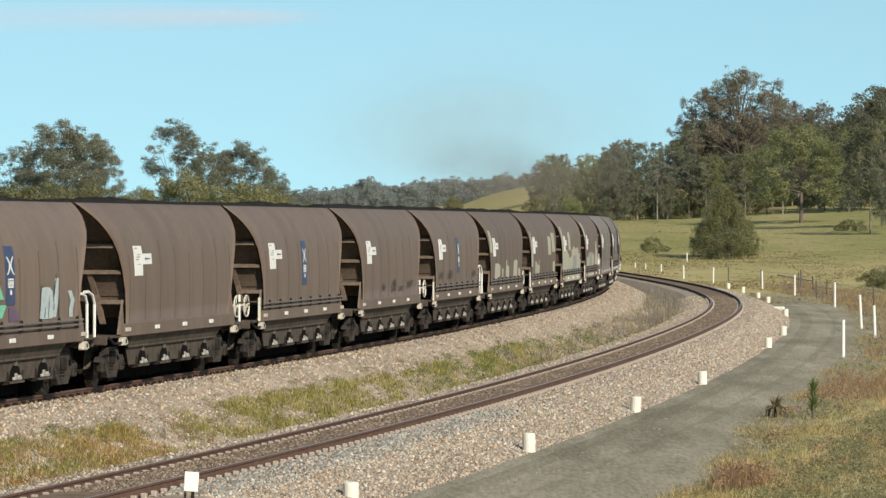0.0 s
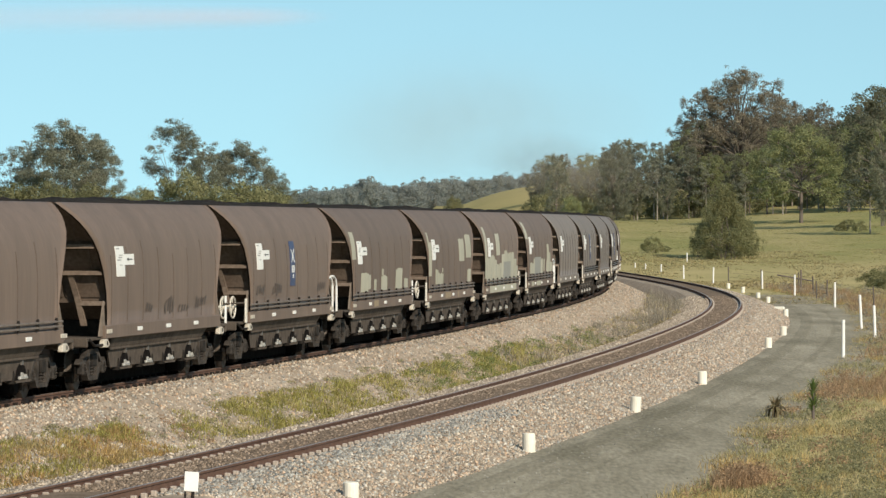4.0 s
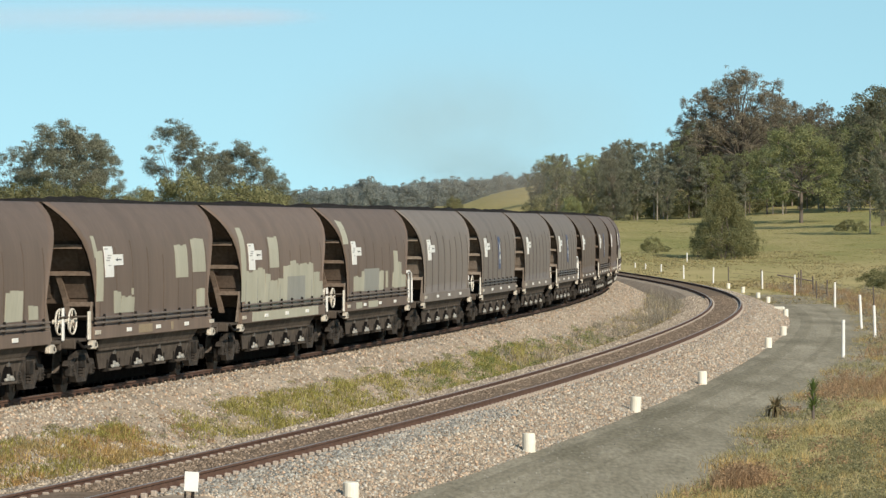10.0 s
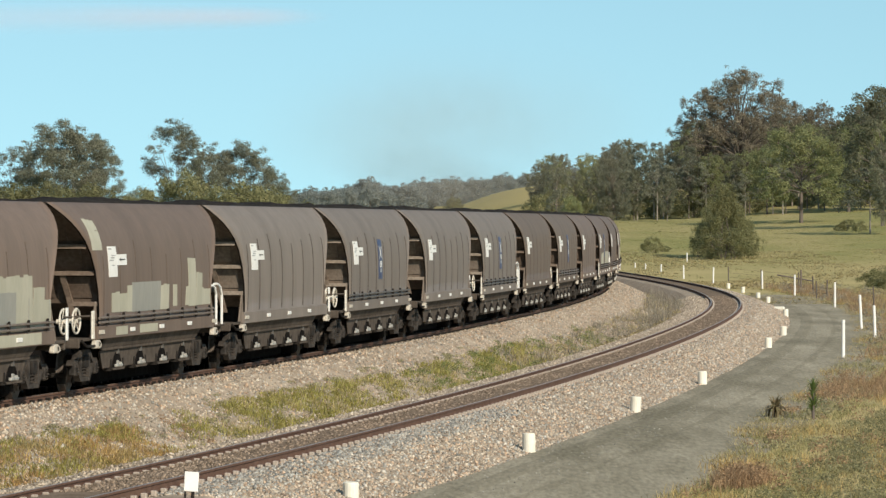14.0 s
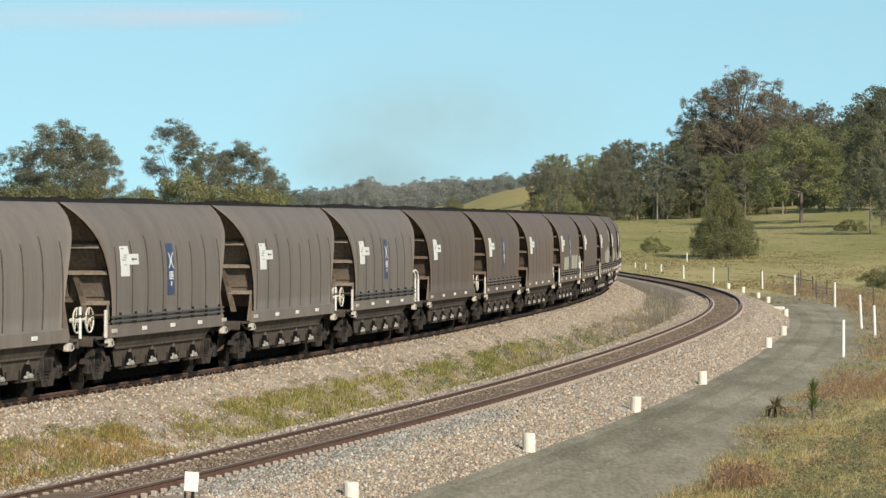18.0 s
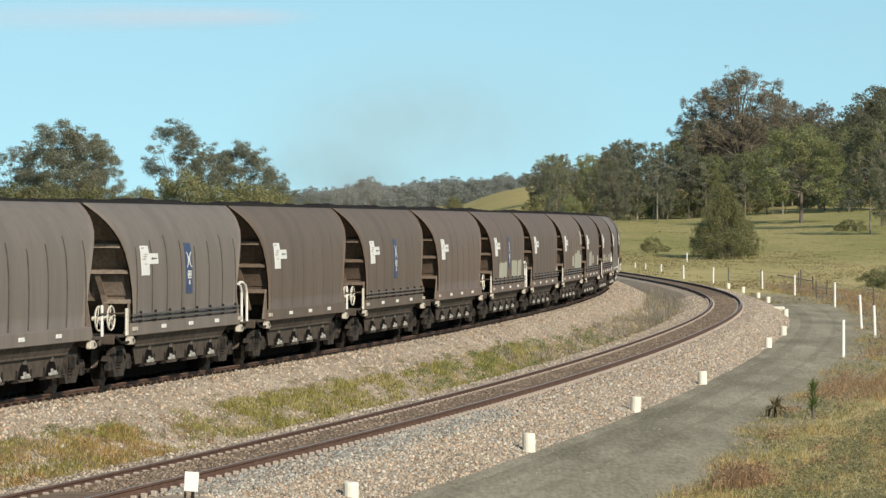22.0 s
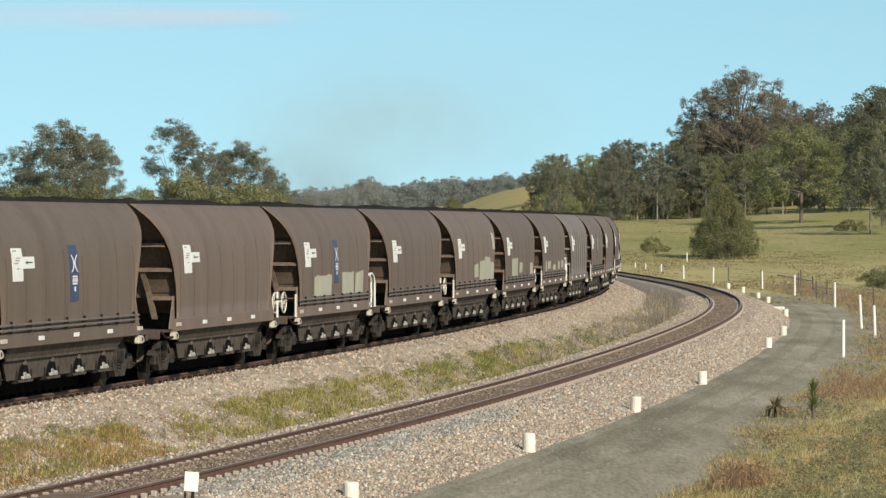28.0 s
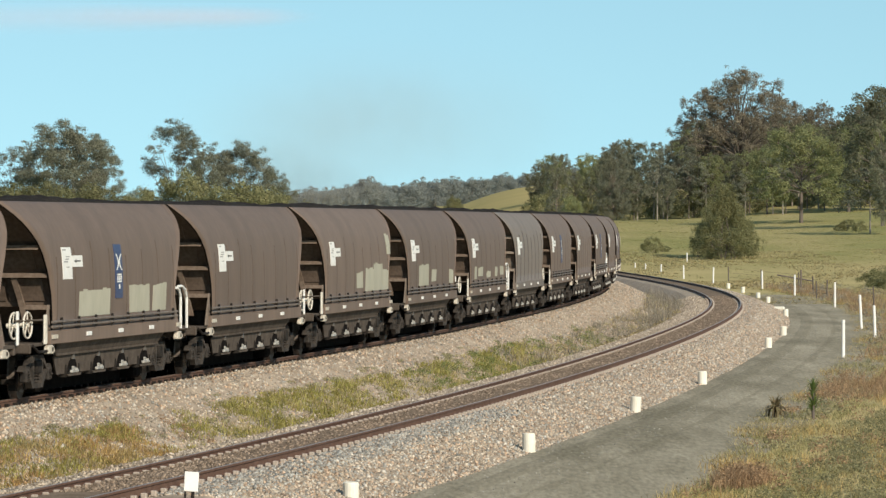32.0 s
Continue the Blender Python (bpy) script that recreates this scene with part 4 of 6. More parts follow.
child("paint_patch", patch_mesh("paint_patch", [(-2.64, 0.26, 1.54, 2.14)], M_PATCH_D, 0.0065), WAGONS[1], "darker grey paint patch")
overpaint(9, (-3.45, -0.66, 1.53, 2.07), (1.21, 3.17, 1.53, 2.11), (3.45, 4.8, 1.53, 2.11))
overpaint(11, (-0.24, 0.91, 1.64, 2.09), (1.33, 2.95, 1.54, 2.18), (2.93, 4.6, 1.54, 2.3), (4.5, 5.7, 1.54, 2.12), (5.5, 6.2, 2.51, 3.09))
overpaint(12, (-3.19, -0.91, 1.54, 2.18), (-0.23, 0.88, 1.64, 2.01), (4.23, 5.28, 1.54, 1.99))
overpaint(13, (-4.32, -3.64, 1.58, 2.0), (-3.14, -1.73, 1.66, 1.97), (-0.46, 0.82, 1.6, 1.82), (2.3, 3.06, 1.61, 1.95), (4.02, 5.2, 1.64, 1.97))


for k, x0, x1 in ((-1, -1.75, -0.40), (-1, 1.55, 1.80), (-2, -1.95, -1.10), (1, -4.3, -3.2), (1, -2.0, -0.2)):
    child("paint_chip", box_mesh("paint_chip", [(x0, x1, -1.505, -1.492, 1.10, 1.27)], M_PATCH if k == 1 else M_CHIP, 0.003), WAGONS[k], ("grey-green" if k == 1 else "tan") + " paint patch on the sill")


def graffiti(k, name, material, strokes, w, label):
    for s in strokes:
        bm = bmesh.new()
        side_stroke(bm, s, w, 0.012)
        child(name, bm_mesh(name, done(bm), material), WAGONS[k], label)


def scribble(rng, u0, u1, z0, z1, n):
    """An unreadable tag: bars of its size."""
    out = []
    for i in range(n):
        u = u0 + (u1 - u0) * (i + 0.5) / n
        out.append([(u - 0.06, z0 + (z1 - z0) * 0.3 * rng.random()), (u + 0.05 * rng.normal(), (z0 + z1) / 2), (u + 0.08, z1 - (z1 - z0) * 0.3 * rng.random())])
        if i % 2:
            out.append([(u - 0.05, z0 + (z1 - z0) * 0.5), (u + (u1 - u0) / n, z0 + (z1 - z0) * (0.4 + 0.3 * rng.random()))])
    return out


trng = np.random.default_rng(3)
graffiti(-4, "tag", M_INK_SOFT, scribble(trng, -0.01, 0.94, 1.42, 1.82, 4) + scribble(trng, 1.36, 2.49, 1.40, 1.63, 4) + scribble(trng, 3.22, 4.5, 1.50, 1.80, 5) + scribble(trng, -2.0, -1.3, 1.45, 1.72, 3), 0.05, "faded black scrawl")
graffiti(-3, "tag", M_INK_SOFT, scribble(trng, -4.97, -3.86, 1.65, 1.93, 4) + scribble(trng, -2.77, -1.43, 1.61, 1.94, 5) + scribble(trng, 3.85, 5.09, 1.65, 1.91, 4), 0.05, "faded black scrawl")
graffiti(-7, "pale_letter", M_PALE, [[(2.62, 1.54), (2.68, 1.8), (2.75, 2.12), (3.0, 2.14)], [(2.95, 1.54), (2.98, 1.8), (3.02, 2.13)], [(3.3, 1.54), (3.38, 1.8), (3.3, 2.05), (3.05, 2.13)], [(3.6, 1.56), (3.75, 1.9), (3.8, 2.30)], [(5.0, 1.54), (4.98, 1.7), (5.12, 1.86), (4.85, 2.05)]], 0.16, "pale blue graffiti shape")
graffiti(-7, "letter_outline", M_INK_SOFT, [[(2.45, 1.54), (2.5, 1.82), (2.6, 2.18), (3.05, 2.19)], [(3.5, 1.54), (3.58, 1.8), (3.62, 2.1), (3.8, 2.38)], [(4.0, 1.56), (4.0, 1.9)], [(2.83, 1.56), (2.9, 1.75)]], 0.035, "dark graffiti outline")
graffiti(-7, "mint_letter", M_MINT, [[(-1.8, 1.56), (-1.4, 1.9), (-0.9, 2.2), (-0.6, 1.95)], [(-1.2, 1.56), (-0.7, 1.62), (-0.4, 1.85)], [(-2.8, 1.56), (-2.4, 2.1)]], 0.26, "mint green graffiti shape")
graffiti(-7, "purple_letter", M_PURPLE, [[(0.3, 1.54), (0.25, 1.8)], [(0.6, 1.54), (0.5, 1.72)], [(-3.6, 1.56), (-3.3, 2.0)]], 0.24, "purple graffiti shape")


# ---- trees ----
def leaf_cloud(rng, pads, size, per):
    """Small leaves scattered over pads of foliage, most of them on the upper side and facing outwards."""
    P = np.array(pads)
    n = np.maximum(6, (per * P[:, 3] ** 2)).astype(int)
    P = np.repeat(P, n, axis=0)
    m = len(P)
    d = rng.normal(size=(m, 3))
    d /= np.linalg.norm(d, axis=1)[:, None]
    d[:, 2] = np.where(rng.random(m) < 0.5, np.abs(d[:, 2]), d[:, 2])
    rad = P[:, 3] * (0.35 + 0.65 * rng.random(m) ** 0.6) * (1 + 0.16 * rng.normal(size=m))
    c = P[:, :3] + d * rad[:, None] * np.stack([np.ones(m), np.ones(m), P[:, 4]], 1)
    nrm = d + np.array([0, 0, 0.25]) + 0.42 * rng.normal(size=(m, 3))
    nrm /= np.linalg.norm(nrm, axis=1)[:, None]
    a = np.cross(nrm, rng.normal(size=(m, 3)))
    a /= np.linalg.norm(a, axis=1)[:, None] + 1e-9
    b = np.cross(nrm, a)
    sz = size * (0.6 + 0.8 * rng.random(m))[:, None]
    q = np.stack([c - a * sz * 0.5, c + b * sz * 0.32, c + a * sz * 0.6, c - b * sz * 0.32], 1).reshape(-1, 3)
    return q, np.arange(len(q)).reshape(-1, 4)


def limbs_mesh(name, tubes, material, sides=6):
    """Tapered round limbs from a list of (start, end, radius at start, radius at end)."""
    p, q = np.array([t[0] for t in tubes], float), np.array([t[1] for t in tubes], float)
    d = q - p
    d /= np.linalg.norm(d, axis=1)[:, None] + 1e-9
    a = np.cross(d, np.where(np.abs(d[:, 2:3]) > 0.9, np.array([[1.0, 0, 0]]), np.array([[0, 0, 1.0]])))
    a /= np.linalg.norm(a, axis=1)[:, None] + 1e-9
    b = np.cross(d, a)
    ang = np.linspace(0, 2 * np.pi, sides, endpoint=False)
    ring = a[:, None] * np.cos(ang)[None, :, None] + b[:, None] * np.sin(ang)[None, :, None]
    r = np.array([(t[2], t[3]) for t in tubes])
    v = np.concatenate([p[:, None] + ring * r[:, 0, None, None], q[:, None] + ring * r[:, 1, None, None]], 1).reshape(-1, 3)
    i = np.arange(sides)
    f = np.stack([i, (i + 1) % sides, (i + 1) % sides + sides, i + sides], 1)
    f = (f[None] + (2 * sides * np.arange(len(tubes)))[:, None, None]).reshape(-1, 4)
    return quick_mesh(name, v, f, material)


def reach(form, u):
    """How wide the crown is at a height from its foot (0) to its top (1)."""
    if form == "cone":
        return (1 - u) ** 0.55 * 0.92 + 0.08
    if form == "spire":
        return (0.70 + 0.30 * math.sin(math.pi * min(1.0, u * 1.5))) * (1 - max(0.0, u - 0.35) / 0.65) ** 0.6
    if form == "dome":
        return math.sqrt(max(0.0, 1 - max(0.0, (u - 0.25) / 0.75) ** 2.2)) * (0.84 + 0.16 * min(1.0, u / 0.25))
    return math.sin(math.pi * (0.13 + 0.80 * u)) ** 0.75


def tree_shapes(seed, height, width, crown_from, boughs, pads, pad_r, leaf, bark, size, per, flat=0.6, trunk_r=0.3, lean=0.0, form="oval", hollow=0.45, ragged=0.35, spread=0.075, stems=1):
    """A tapered trunk that forks into limbs; each limb carries a bough of leaf pads, with gaps between the boughs."""
    rng = np.random.default_rng(seed)
    tubes, forks = [], []
    for i in range(stems):
        foot = Vector((rng.normal(), rng.normal(), 0)) * (0.0 if stems == 1 else width * 0.09)
        fork = Vector((foot.x * 1.6 + lean * 0.3, foot.y * 1.6, height * max(0.10, crown_from + 0.10)))
        tubes.append((foot + Vector((0, 0, -0.6)), fork, trunk_r, trunk_r * 0.72))
        forks.append(fork)
    cloud = []
    for i in range(boughs):
        u = min(0.97, 0.03 + 0.94 * (i + rng.random()) / boughs)
        a = i * 2.39996 + rng.normal() * 0.5
        env = width * 0.5 * reach(form, u) * (1 + ragged * noise.noise((math.cos(a) * 1.4, math.sin(a) * 1.4, u * 2.6 + seed)))
        rr = min(1.0, (1 - u) * 6 + 0.3) * env * (hollow + (1 - hollow) * math.sqrt(rng.random()))
        tip = Vector((math.cos(a) * rr + lean * u, math.sin(a) * rr, height * (crown_from + (1 - crown_from) * u)))
        fork = min(forks, key=lambda f: (f - tip).length)
        start = fork.lerp(Vector((lean * 0.6, 0, max(fork.z, tip.z))), 0.5 * rng.random() + 0.15)
        mid = start.lerp(tip, 0.55) + Vector((rng.normal() * 0.04, rng.normal() * 0.04, 0.04)) * width
        w = trunk_r * (0.5 - 0.3 * u) * (0.45 + 0.55 * (i % 4 == 0))
        tubes += [(fork, start, w * 1.2, w), (start, mid, w, w * 0.55), (mid, tip, w * 0.55, w * 0.2)]
        for j in range(max(1, int(pads / boughs * (0.5 + rng.random())))):
            p = tip + Vector(np.clip(rng.normal(size=3), -1.7, 1.7) * (1, 1, 0.75)) * width * spread
            p.z = max(p.z, height * crown_from * 0.6 + 0.15)
            cloud.append((p.x, p.y, p.z, pad_r * (0.55 + 0.9 * rng.random()), flat))
            if j % 3 == 0:
                tubes.append((mid.lerp(tip, 0.4 + 0.6 * rng.random()), p, w * 0.2, w * 0.07))
    k = height / max(c[2] + c[3] * c[4] for c in cloud)
    cloud = [(x, y, z * k, r, f) for x, y, z, r, f in cloud]
    tubes = [(Vector((p.x, p.y, p.z * k)), Vector((q.x, q.y, q.z * k)), r1, r2) for p, q, r1, r2 in tubes]
    v, f = leaf_cloud(rng, cloud, size, per)
    return limbs_mesh("trunk", tubes, bark), quick_mesh("crown", v, f, leaf)


TREES = {
    "gum": tree_shapes(11, 14.0, 10.8, 0.02, 100, 620, 0.56, M_LEAF_GUM, M_BARK, 0.125, 430, trunk_r=0.22, form="dome", hollow=0.15, spread=0.055, flat=0.75),
    "gum_b": tree_shapes(12, 14.0, 9.0, 0.22, 62, 330, 0.52, M_LEAF_GUM, M_BARK, 0.125, 430, trunk_r=0.20, form="dome", hollow=0.25, ragged=0.45, spread=0.06, flat=0.7),
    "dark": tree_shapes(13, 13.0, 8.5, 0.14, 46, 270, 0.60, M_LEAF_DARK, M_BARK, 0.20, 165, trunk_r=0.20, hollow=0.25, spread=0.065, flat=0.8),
    "dark_b": tree_shapes(14, 14.0, 7.5, 0.20, 40, 220, 0.58, M_LEAF_GUM, M_BARK, 0.20, 165, trunk_r=0.19, hollow=0.25, ragged=0.5, spread=0.07, flat=0.8),
    "green": tree_shapes(15, 9.0, 8.0, 0.22, 52, 330, 0.48, M_LEAF_GREEN, M_BARK_DARK, 0.15, 270, trunk_r=0.20, form="dome", hollow=0.25, spread=0.06, flat=0.75),
    "brown": tree_shapes(16, 20.0, 16.0, 0.12, 130, 850, 0.60, M_LEAF_BROWN, M_BARK_DARK, 0.19, 150, trunk_r=0.48, form="dome", hollow=0.2, ragged=0.45, spread=0.045, flat=0.75),
    "bush": tree_shapes(17, 6.0, 5.0, 0.0, 60, 460, 0.27, M_LEAF_BUSH, M_BARK_DARK, 0.09, 900, trunk_r=0.06, flat=2.1, form="spire", stems=5, spread=0.05, hollow=0.25, ragged=0.7),
    "bush_g": tree_shapes(18, 5.0, 6.5, 0.0, 40, 300, 0.38, M_LEAF_BUSH, M_BARK_DARK, 0.10, 640, trunk_r=0.08, form="dome", stems=3, flat=1.1, spread=0.06, hollow=0.2),
    "shrub": tree_shapes(23, 3.0, 3.4, 0.0, 20, 130, 0.28, M_LEAF_BUSH, M_BARK_DARK, 0.11, 620, trunk_r=0.05, flat=1.3, stems=3, ragged=0.6, hollow=0.2),
    "bare": tree_shapes(27, 9.0, 5.5, 0.28, 12, 60, 0.45, M_LEAF_GUM, M_BARK_PALE, 0.18, 170, trunk_r=0.10, form="dome", hollow=0.5, ragged=0.6, spread=0.08),
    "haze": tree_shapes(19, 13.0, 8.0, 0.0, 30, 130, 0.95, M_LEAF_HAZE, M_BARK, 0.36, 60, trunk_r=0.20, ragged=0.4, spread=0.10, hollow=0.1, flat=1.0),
}
TREE_H = {"gum": 14.0, "gum_b": 14.0, "dark": 13.0, "dark_b": 14.0, "green": 9.0, "brown": 20.0, "bush": 6.0, "bush_g": 5.0, "shrub": 3.0, "bare": 9.0, "haze": 13.0}
LABEL = {
    "gum": ("tall grey-green gum tree with a clumpy open crown", "gum_tree"), "gum_b": ("tall grey-green gum tree with pale limbs", "gum_tree"),
    "dark": ("dark green hillside tree with a dense crown", "tree"), "dark_b": ("dark green hillside tree with a pale trunk", "tree"),
    "green": ("bright green rounded pasture tree with dark trunk", "tree"), "brown": ("large old gum tree with brownish sparse crown", "gum_tree"),
    "bush": ("olive green pointed bush standing in the pasture", "bush"), "bush_g": ("yellow-green spreading shrub behind the line", "bush"),
    "shrub": ("low olive-green straggly shrub in the pasture", "shrub"),
    "bare": ("slender half-bare gum tree with pale trunk", "gum_tree"),
    "haze": ("distant grey-green tree on the ridge, haze painted into its leaves", "tree")}


def plant(kind, x, y, h, turn=0.0, wide=1.0, z=None):
    label, nm = LABEL[kind]
    root = new(nm)
    trunk, crown = TREES[kind]
    child("trunk", trunk, root)
    child("crown", crown, root)
    g = ground_z(x, y) if z is None else z
    s = h / TREE_H[kind]
    root.matrix_world = Matrix.Translation((x, y, g)) @ Matrix.Rotation(turn, 4, "Z") @ Matrix.Diagonal((s * wide, s * wide, s, 1))
    return tagged(root, label, "bush" if nm in ("bush", "shrub") else "tree", "trees of the pasture and ridge")


def seen(px, d):
    return (px - 784.0) * d / PX


# column in the view, distance, height of the top over the eye's level line
def tree_at(kind, px, d, top, turn, wide=1.0):
    x = seen(px, d)
    g = ground_z(x, d)
    h = EYE_Z + (408.3 - top) * d / PX - g
    return plant(kind, x, d, h, turn, wide)


SKYLINE = ([930, 960, 985, 1010, 1030, 1060, 1090, 1150, 1180, 1200, 1230, 1400, 1440, 1480, 1500, 1520, 1568, 1640], [302, 282, 276, 300, 286, 264, 258, 250, 262, 235, 215, 200, 205, 225, 212, 190, 165, 150])

for row in (("gum", 108, 450, 209, 0.3, 1.12), ("gum_b", 24, 458, 258, 5.3, 0.9), ("gum_b", 165, 460, 236, 3.3, 0.75), ("gum_b", 316, 450, 209, 1.0, 0.82), ("gum", 425, 460, 246, 2.0, 0.85), ("gum_b", 372, 462, 258, 2.6, 0.6), ("gum_b", 185, 465, 262, 4.1, 0.6),
            ("gum_b", 482, 470, 292, 0.2, 0.7), ("bush_g", 20, 430, 322, 4.4, 1.3), ("bush_g", 90, 430, 318, 0.4, 1.2), ("bush_g", 165, 425, 322, 1.4, 1.2), ("bush_g", 250, 430, 330, 1.9, 1.0),
            ("bush_g", 325, 425, 298, 2.4, 0.9), ("bush_g", 420, 420, 318, 3.1, 1.2), ("bush_g", 480, 440, 330, 5.1, 1.0),
            ("brown", 1312, 730, 114, 0.5, 0.95), ("brown", 1252, 735, 150, 3.6, 0.72), ("brown", 1372, 745, 158, 5.0, 0.78), ("brown", 1428, 742, 186, 1.3, 0.66), ("green", 1418, 640, 216, 0.9, 1.05), ("bush", 1280, 480, 324, 0.1, 1.0), ("bush", 1260, 488, 350, 1.9, 0.75), ("bush", 1305, 484, 356, 3.9, 0.75),
            ("green", 1502, 690, 218, 2.2, 1.0), ("dark", 1562, 600, 146, 1.1, 1.0), ("brown", 1455, 790, 176, 2.2, 0.62), ("brown", 1535, 760, 168, 0.9, 0.62), ("dark", 1575, 560, 250, 2.4, 0.8),
            ("dark_b", 985, 640, 274, 0.7, 0.75), ("gum", 1085, 670, 256, 2.7, 0.7), ("green", 1012, 560, 345, 0.3, 0.6)):
    tree_at(*row)

rng = np.random.default_rng(5)
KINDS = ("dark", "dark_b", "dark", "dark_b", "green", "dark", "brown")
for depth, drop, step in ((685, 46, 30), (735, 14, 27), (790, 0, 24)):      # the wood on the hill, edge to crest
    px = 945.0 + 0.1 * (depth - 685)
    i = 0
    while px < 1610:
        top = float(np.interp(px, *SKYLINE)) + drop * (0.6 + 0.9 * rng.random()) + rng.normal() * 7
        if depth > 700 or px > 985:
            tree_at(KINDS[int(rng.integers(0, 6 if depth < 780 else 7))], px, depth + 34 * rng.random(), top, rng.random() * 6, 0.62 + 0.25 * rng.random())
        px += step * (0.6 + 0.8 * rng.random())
        i += 1
for i in range(14):                   # slender pale trunks before the wood
    px = 1085 + i * 27 + rng.normal() * 12
    d = 690 + 40 * rng.random()
    tree_at("bare", px, d, 408.3 - (ground_z(seen(px, d), d) + 6.5 + 4.5 * rng.random() - EYE_Z) * PX / d, rng.random() * 6, 0.8 + 0.5 * rng.random())
tree_at("bare", 1540, 566, 292, 1.0, 1.5)
for i in range(22):                   # low growth along the wood's edge
    px = 950 + i * 29 + rng.normal() * 8
    d = 700 + 60 * rng.random()
    tree_at("shrub", px, d, 408.3 - (ground_z(seen(px, d), d) + 2.5 + 2.5 * rng.random() - EYE_Z) * PX / d, rng.random() * 6, 1.3)
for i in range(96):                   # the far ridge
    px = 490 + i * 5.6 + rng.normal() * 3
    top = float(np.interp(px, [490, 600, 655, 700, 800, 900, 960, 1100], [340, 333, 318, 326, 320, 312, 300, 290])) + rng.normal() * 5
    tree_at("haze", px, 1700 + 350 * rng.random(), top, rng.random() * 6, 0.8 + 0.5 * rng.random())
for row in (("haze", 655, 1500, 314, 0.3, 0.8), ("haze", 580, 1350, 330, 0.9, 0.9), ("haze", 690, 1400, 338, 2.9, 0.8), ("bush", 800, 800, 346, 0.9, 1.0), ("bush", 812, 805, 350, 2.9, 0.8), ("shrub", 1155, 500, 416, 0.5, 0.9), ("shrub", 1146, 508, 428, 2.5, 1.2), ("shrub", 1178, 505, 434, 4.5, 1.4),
            ("shrub", 1500, 580, 386, 1.5, 1.2), ("shrub", 1522, 575, 388, 2.5, 0.9), ("shrub", 1486, 580, 396, 3.5, 1.2), ("shrub", 1556, 360, 474, 1.2, 1.7), ("shrub", 1580, 350, 466, 2.2, 1.6), ("bush", 1244, 484, 392, 5.2, 1.0), ("bush", 1322, 486, 388, 0.7, 1.0), ("shrub", 1290, 474, 400, 2.7, 1.3)):
    tree_at(*row)


# ---- line-side posts ----
def marker_post():
    bm = bmesh.new()
    prof = [(0.125, -0.15), (0.130, 0.0), (0.132, 0.34), (0.128, 0.375), (0.112, 0.385), (0.0, 0.388)]
    rings = [[bm.verts.new((r * math.cos(a), r * math.sin(a), z)) for a in np.linspace(0, 2 * math.pi, 16, endpoint=False)] for r, z in prof[:-1]]
    for p, q in zip(rings[:-1], rings[1:]):
        for i in range(16):
            bm.faces.new((p[i], p[(i + 1) % 16], q[(i + 1) % 16], q[i]))
    bm.faces.new(rings[-1])
    return bm_mesh("marker_post", done(bm), M_POST)


POST = marker_post()
for i, (s, q) in enumerate(((60.3, 2.75), (79.1, 3.1), (100.3, 3.1), (121.1, 3.2), (163.2, 3.2), (183.8, 3.2), (225.1, 3.0), (241.1, 2.8), (267.5, 3.2), (285.2, 3.5), (313.3, 4.3), (334.1, 4.8))):
    ob = new("marker_post", POST)
    lying = i == 7
    tilt = random.Random(i).uniform(-3, 3)
    p = on_line(s, q, -0.64)
    ob.matrix_world = pose(p.x, p.y, p.z + (0.12 if lying else 0), 90 if lying else tilt, 0, 70 if lying else 40 * i)
    tagged(ob, "cream-white concrete marker post " + ("lying on its side by the road" if lying else "standing between ballast and road"), "post", "marker posts along the road")


def fence_post(h):
    bm = bmesh.new()
    add_tube(bm, (0, 0, -0.3), (0, 0, h), 0.062, 10, 0.058)
    add_tube(bm, (0, 0, h), (0, 0, h + 0.02), 0.058, 10, 0.03)
    return bm_mesh("fence_post", done(bm), M_WHITE)


for i, (s, q, h, lean) in enumerate(((149.5, 6.3, 1.3, 0), (180.1, 7.0, 1.3, 2), (196.2, 6.4, 1.5, 3), (251.9, 6.3, 1.4, 0), (297.3, 6.6, 1.36, 0), (330.9, 7.0, 1.3, 1), (365.0, 6.1, 1.29, -1), (388.9, 5.6, 1.23, 1), (411.2, 5.3, 1.15, 0), (420.8, 4.6, 1.12, 0), (425.8, 4.0, 1.13, 0))):
    ob = new("fence_post", fence_post(h))
    p = on_line(s, q, -0.64)
    ob.matrix_world = pose(p.x, p.y, p.z, 0, -lean, 0)
    tagged(ob, "slim white guide post beside the gravel road", "post", "white guide posts")

ob = new("guide_post", fence_post(0.87))
ob.matrix_world = pose(seen(1216, 460), 460, ground_z(seen(1216, 460), 460))
tagged(ob, "short white post standing in the pasture", "post")


def timber_post(h, seed):
    r = random.Random(seed)
    bm = bmesh.new()
    add_tube(bm, (0, 0, -0.3), (r.uniform(-0.06, 0.06), r.uniform(-0.06, 0.06), h), 0.055, 7, 0.045)
    return bm_mesh("timber_post", done(bm), M_BARK_DARK)


TIMBER = [(282.9, 7.6, 1.2), (286.0, 7.2, 1.1), (246.5, 8.2, 1.25), (322.0, 9.0, 1.3), (330.0, 9.5, 1.2), (305.0, 8.4, 1.2), (355.0, 9.0, 1.2), (380.0, 8.6, 1.2), (215.0, 8.6, 1.2)]
wires = []
for i, (s, q, h) in enumerate(sorted(TIMBER)):
    ob = new("timber_fence_post", timber_post(h, i))
    p = on_line(s, q, -0.64)
    ob.matrix_world = Matrix.Translation(p)
    wires.append(p)
    tagged(ob, "weathered grey timber fence post in grass", "post", "timber fence posts")
bm = bmesh.new()
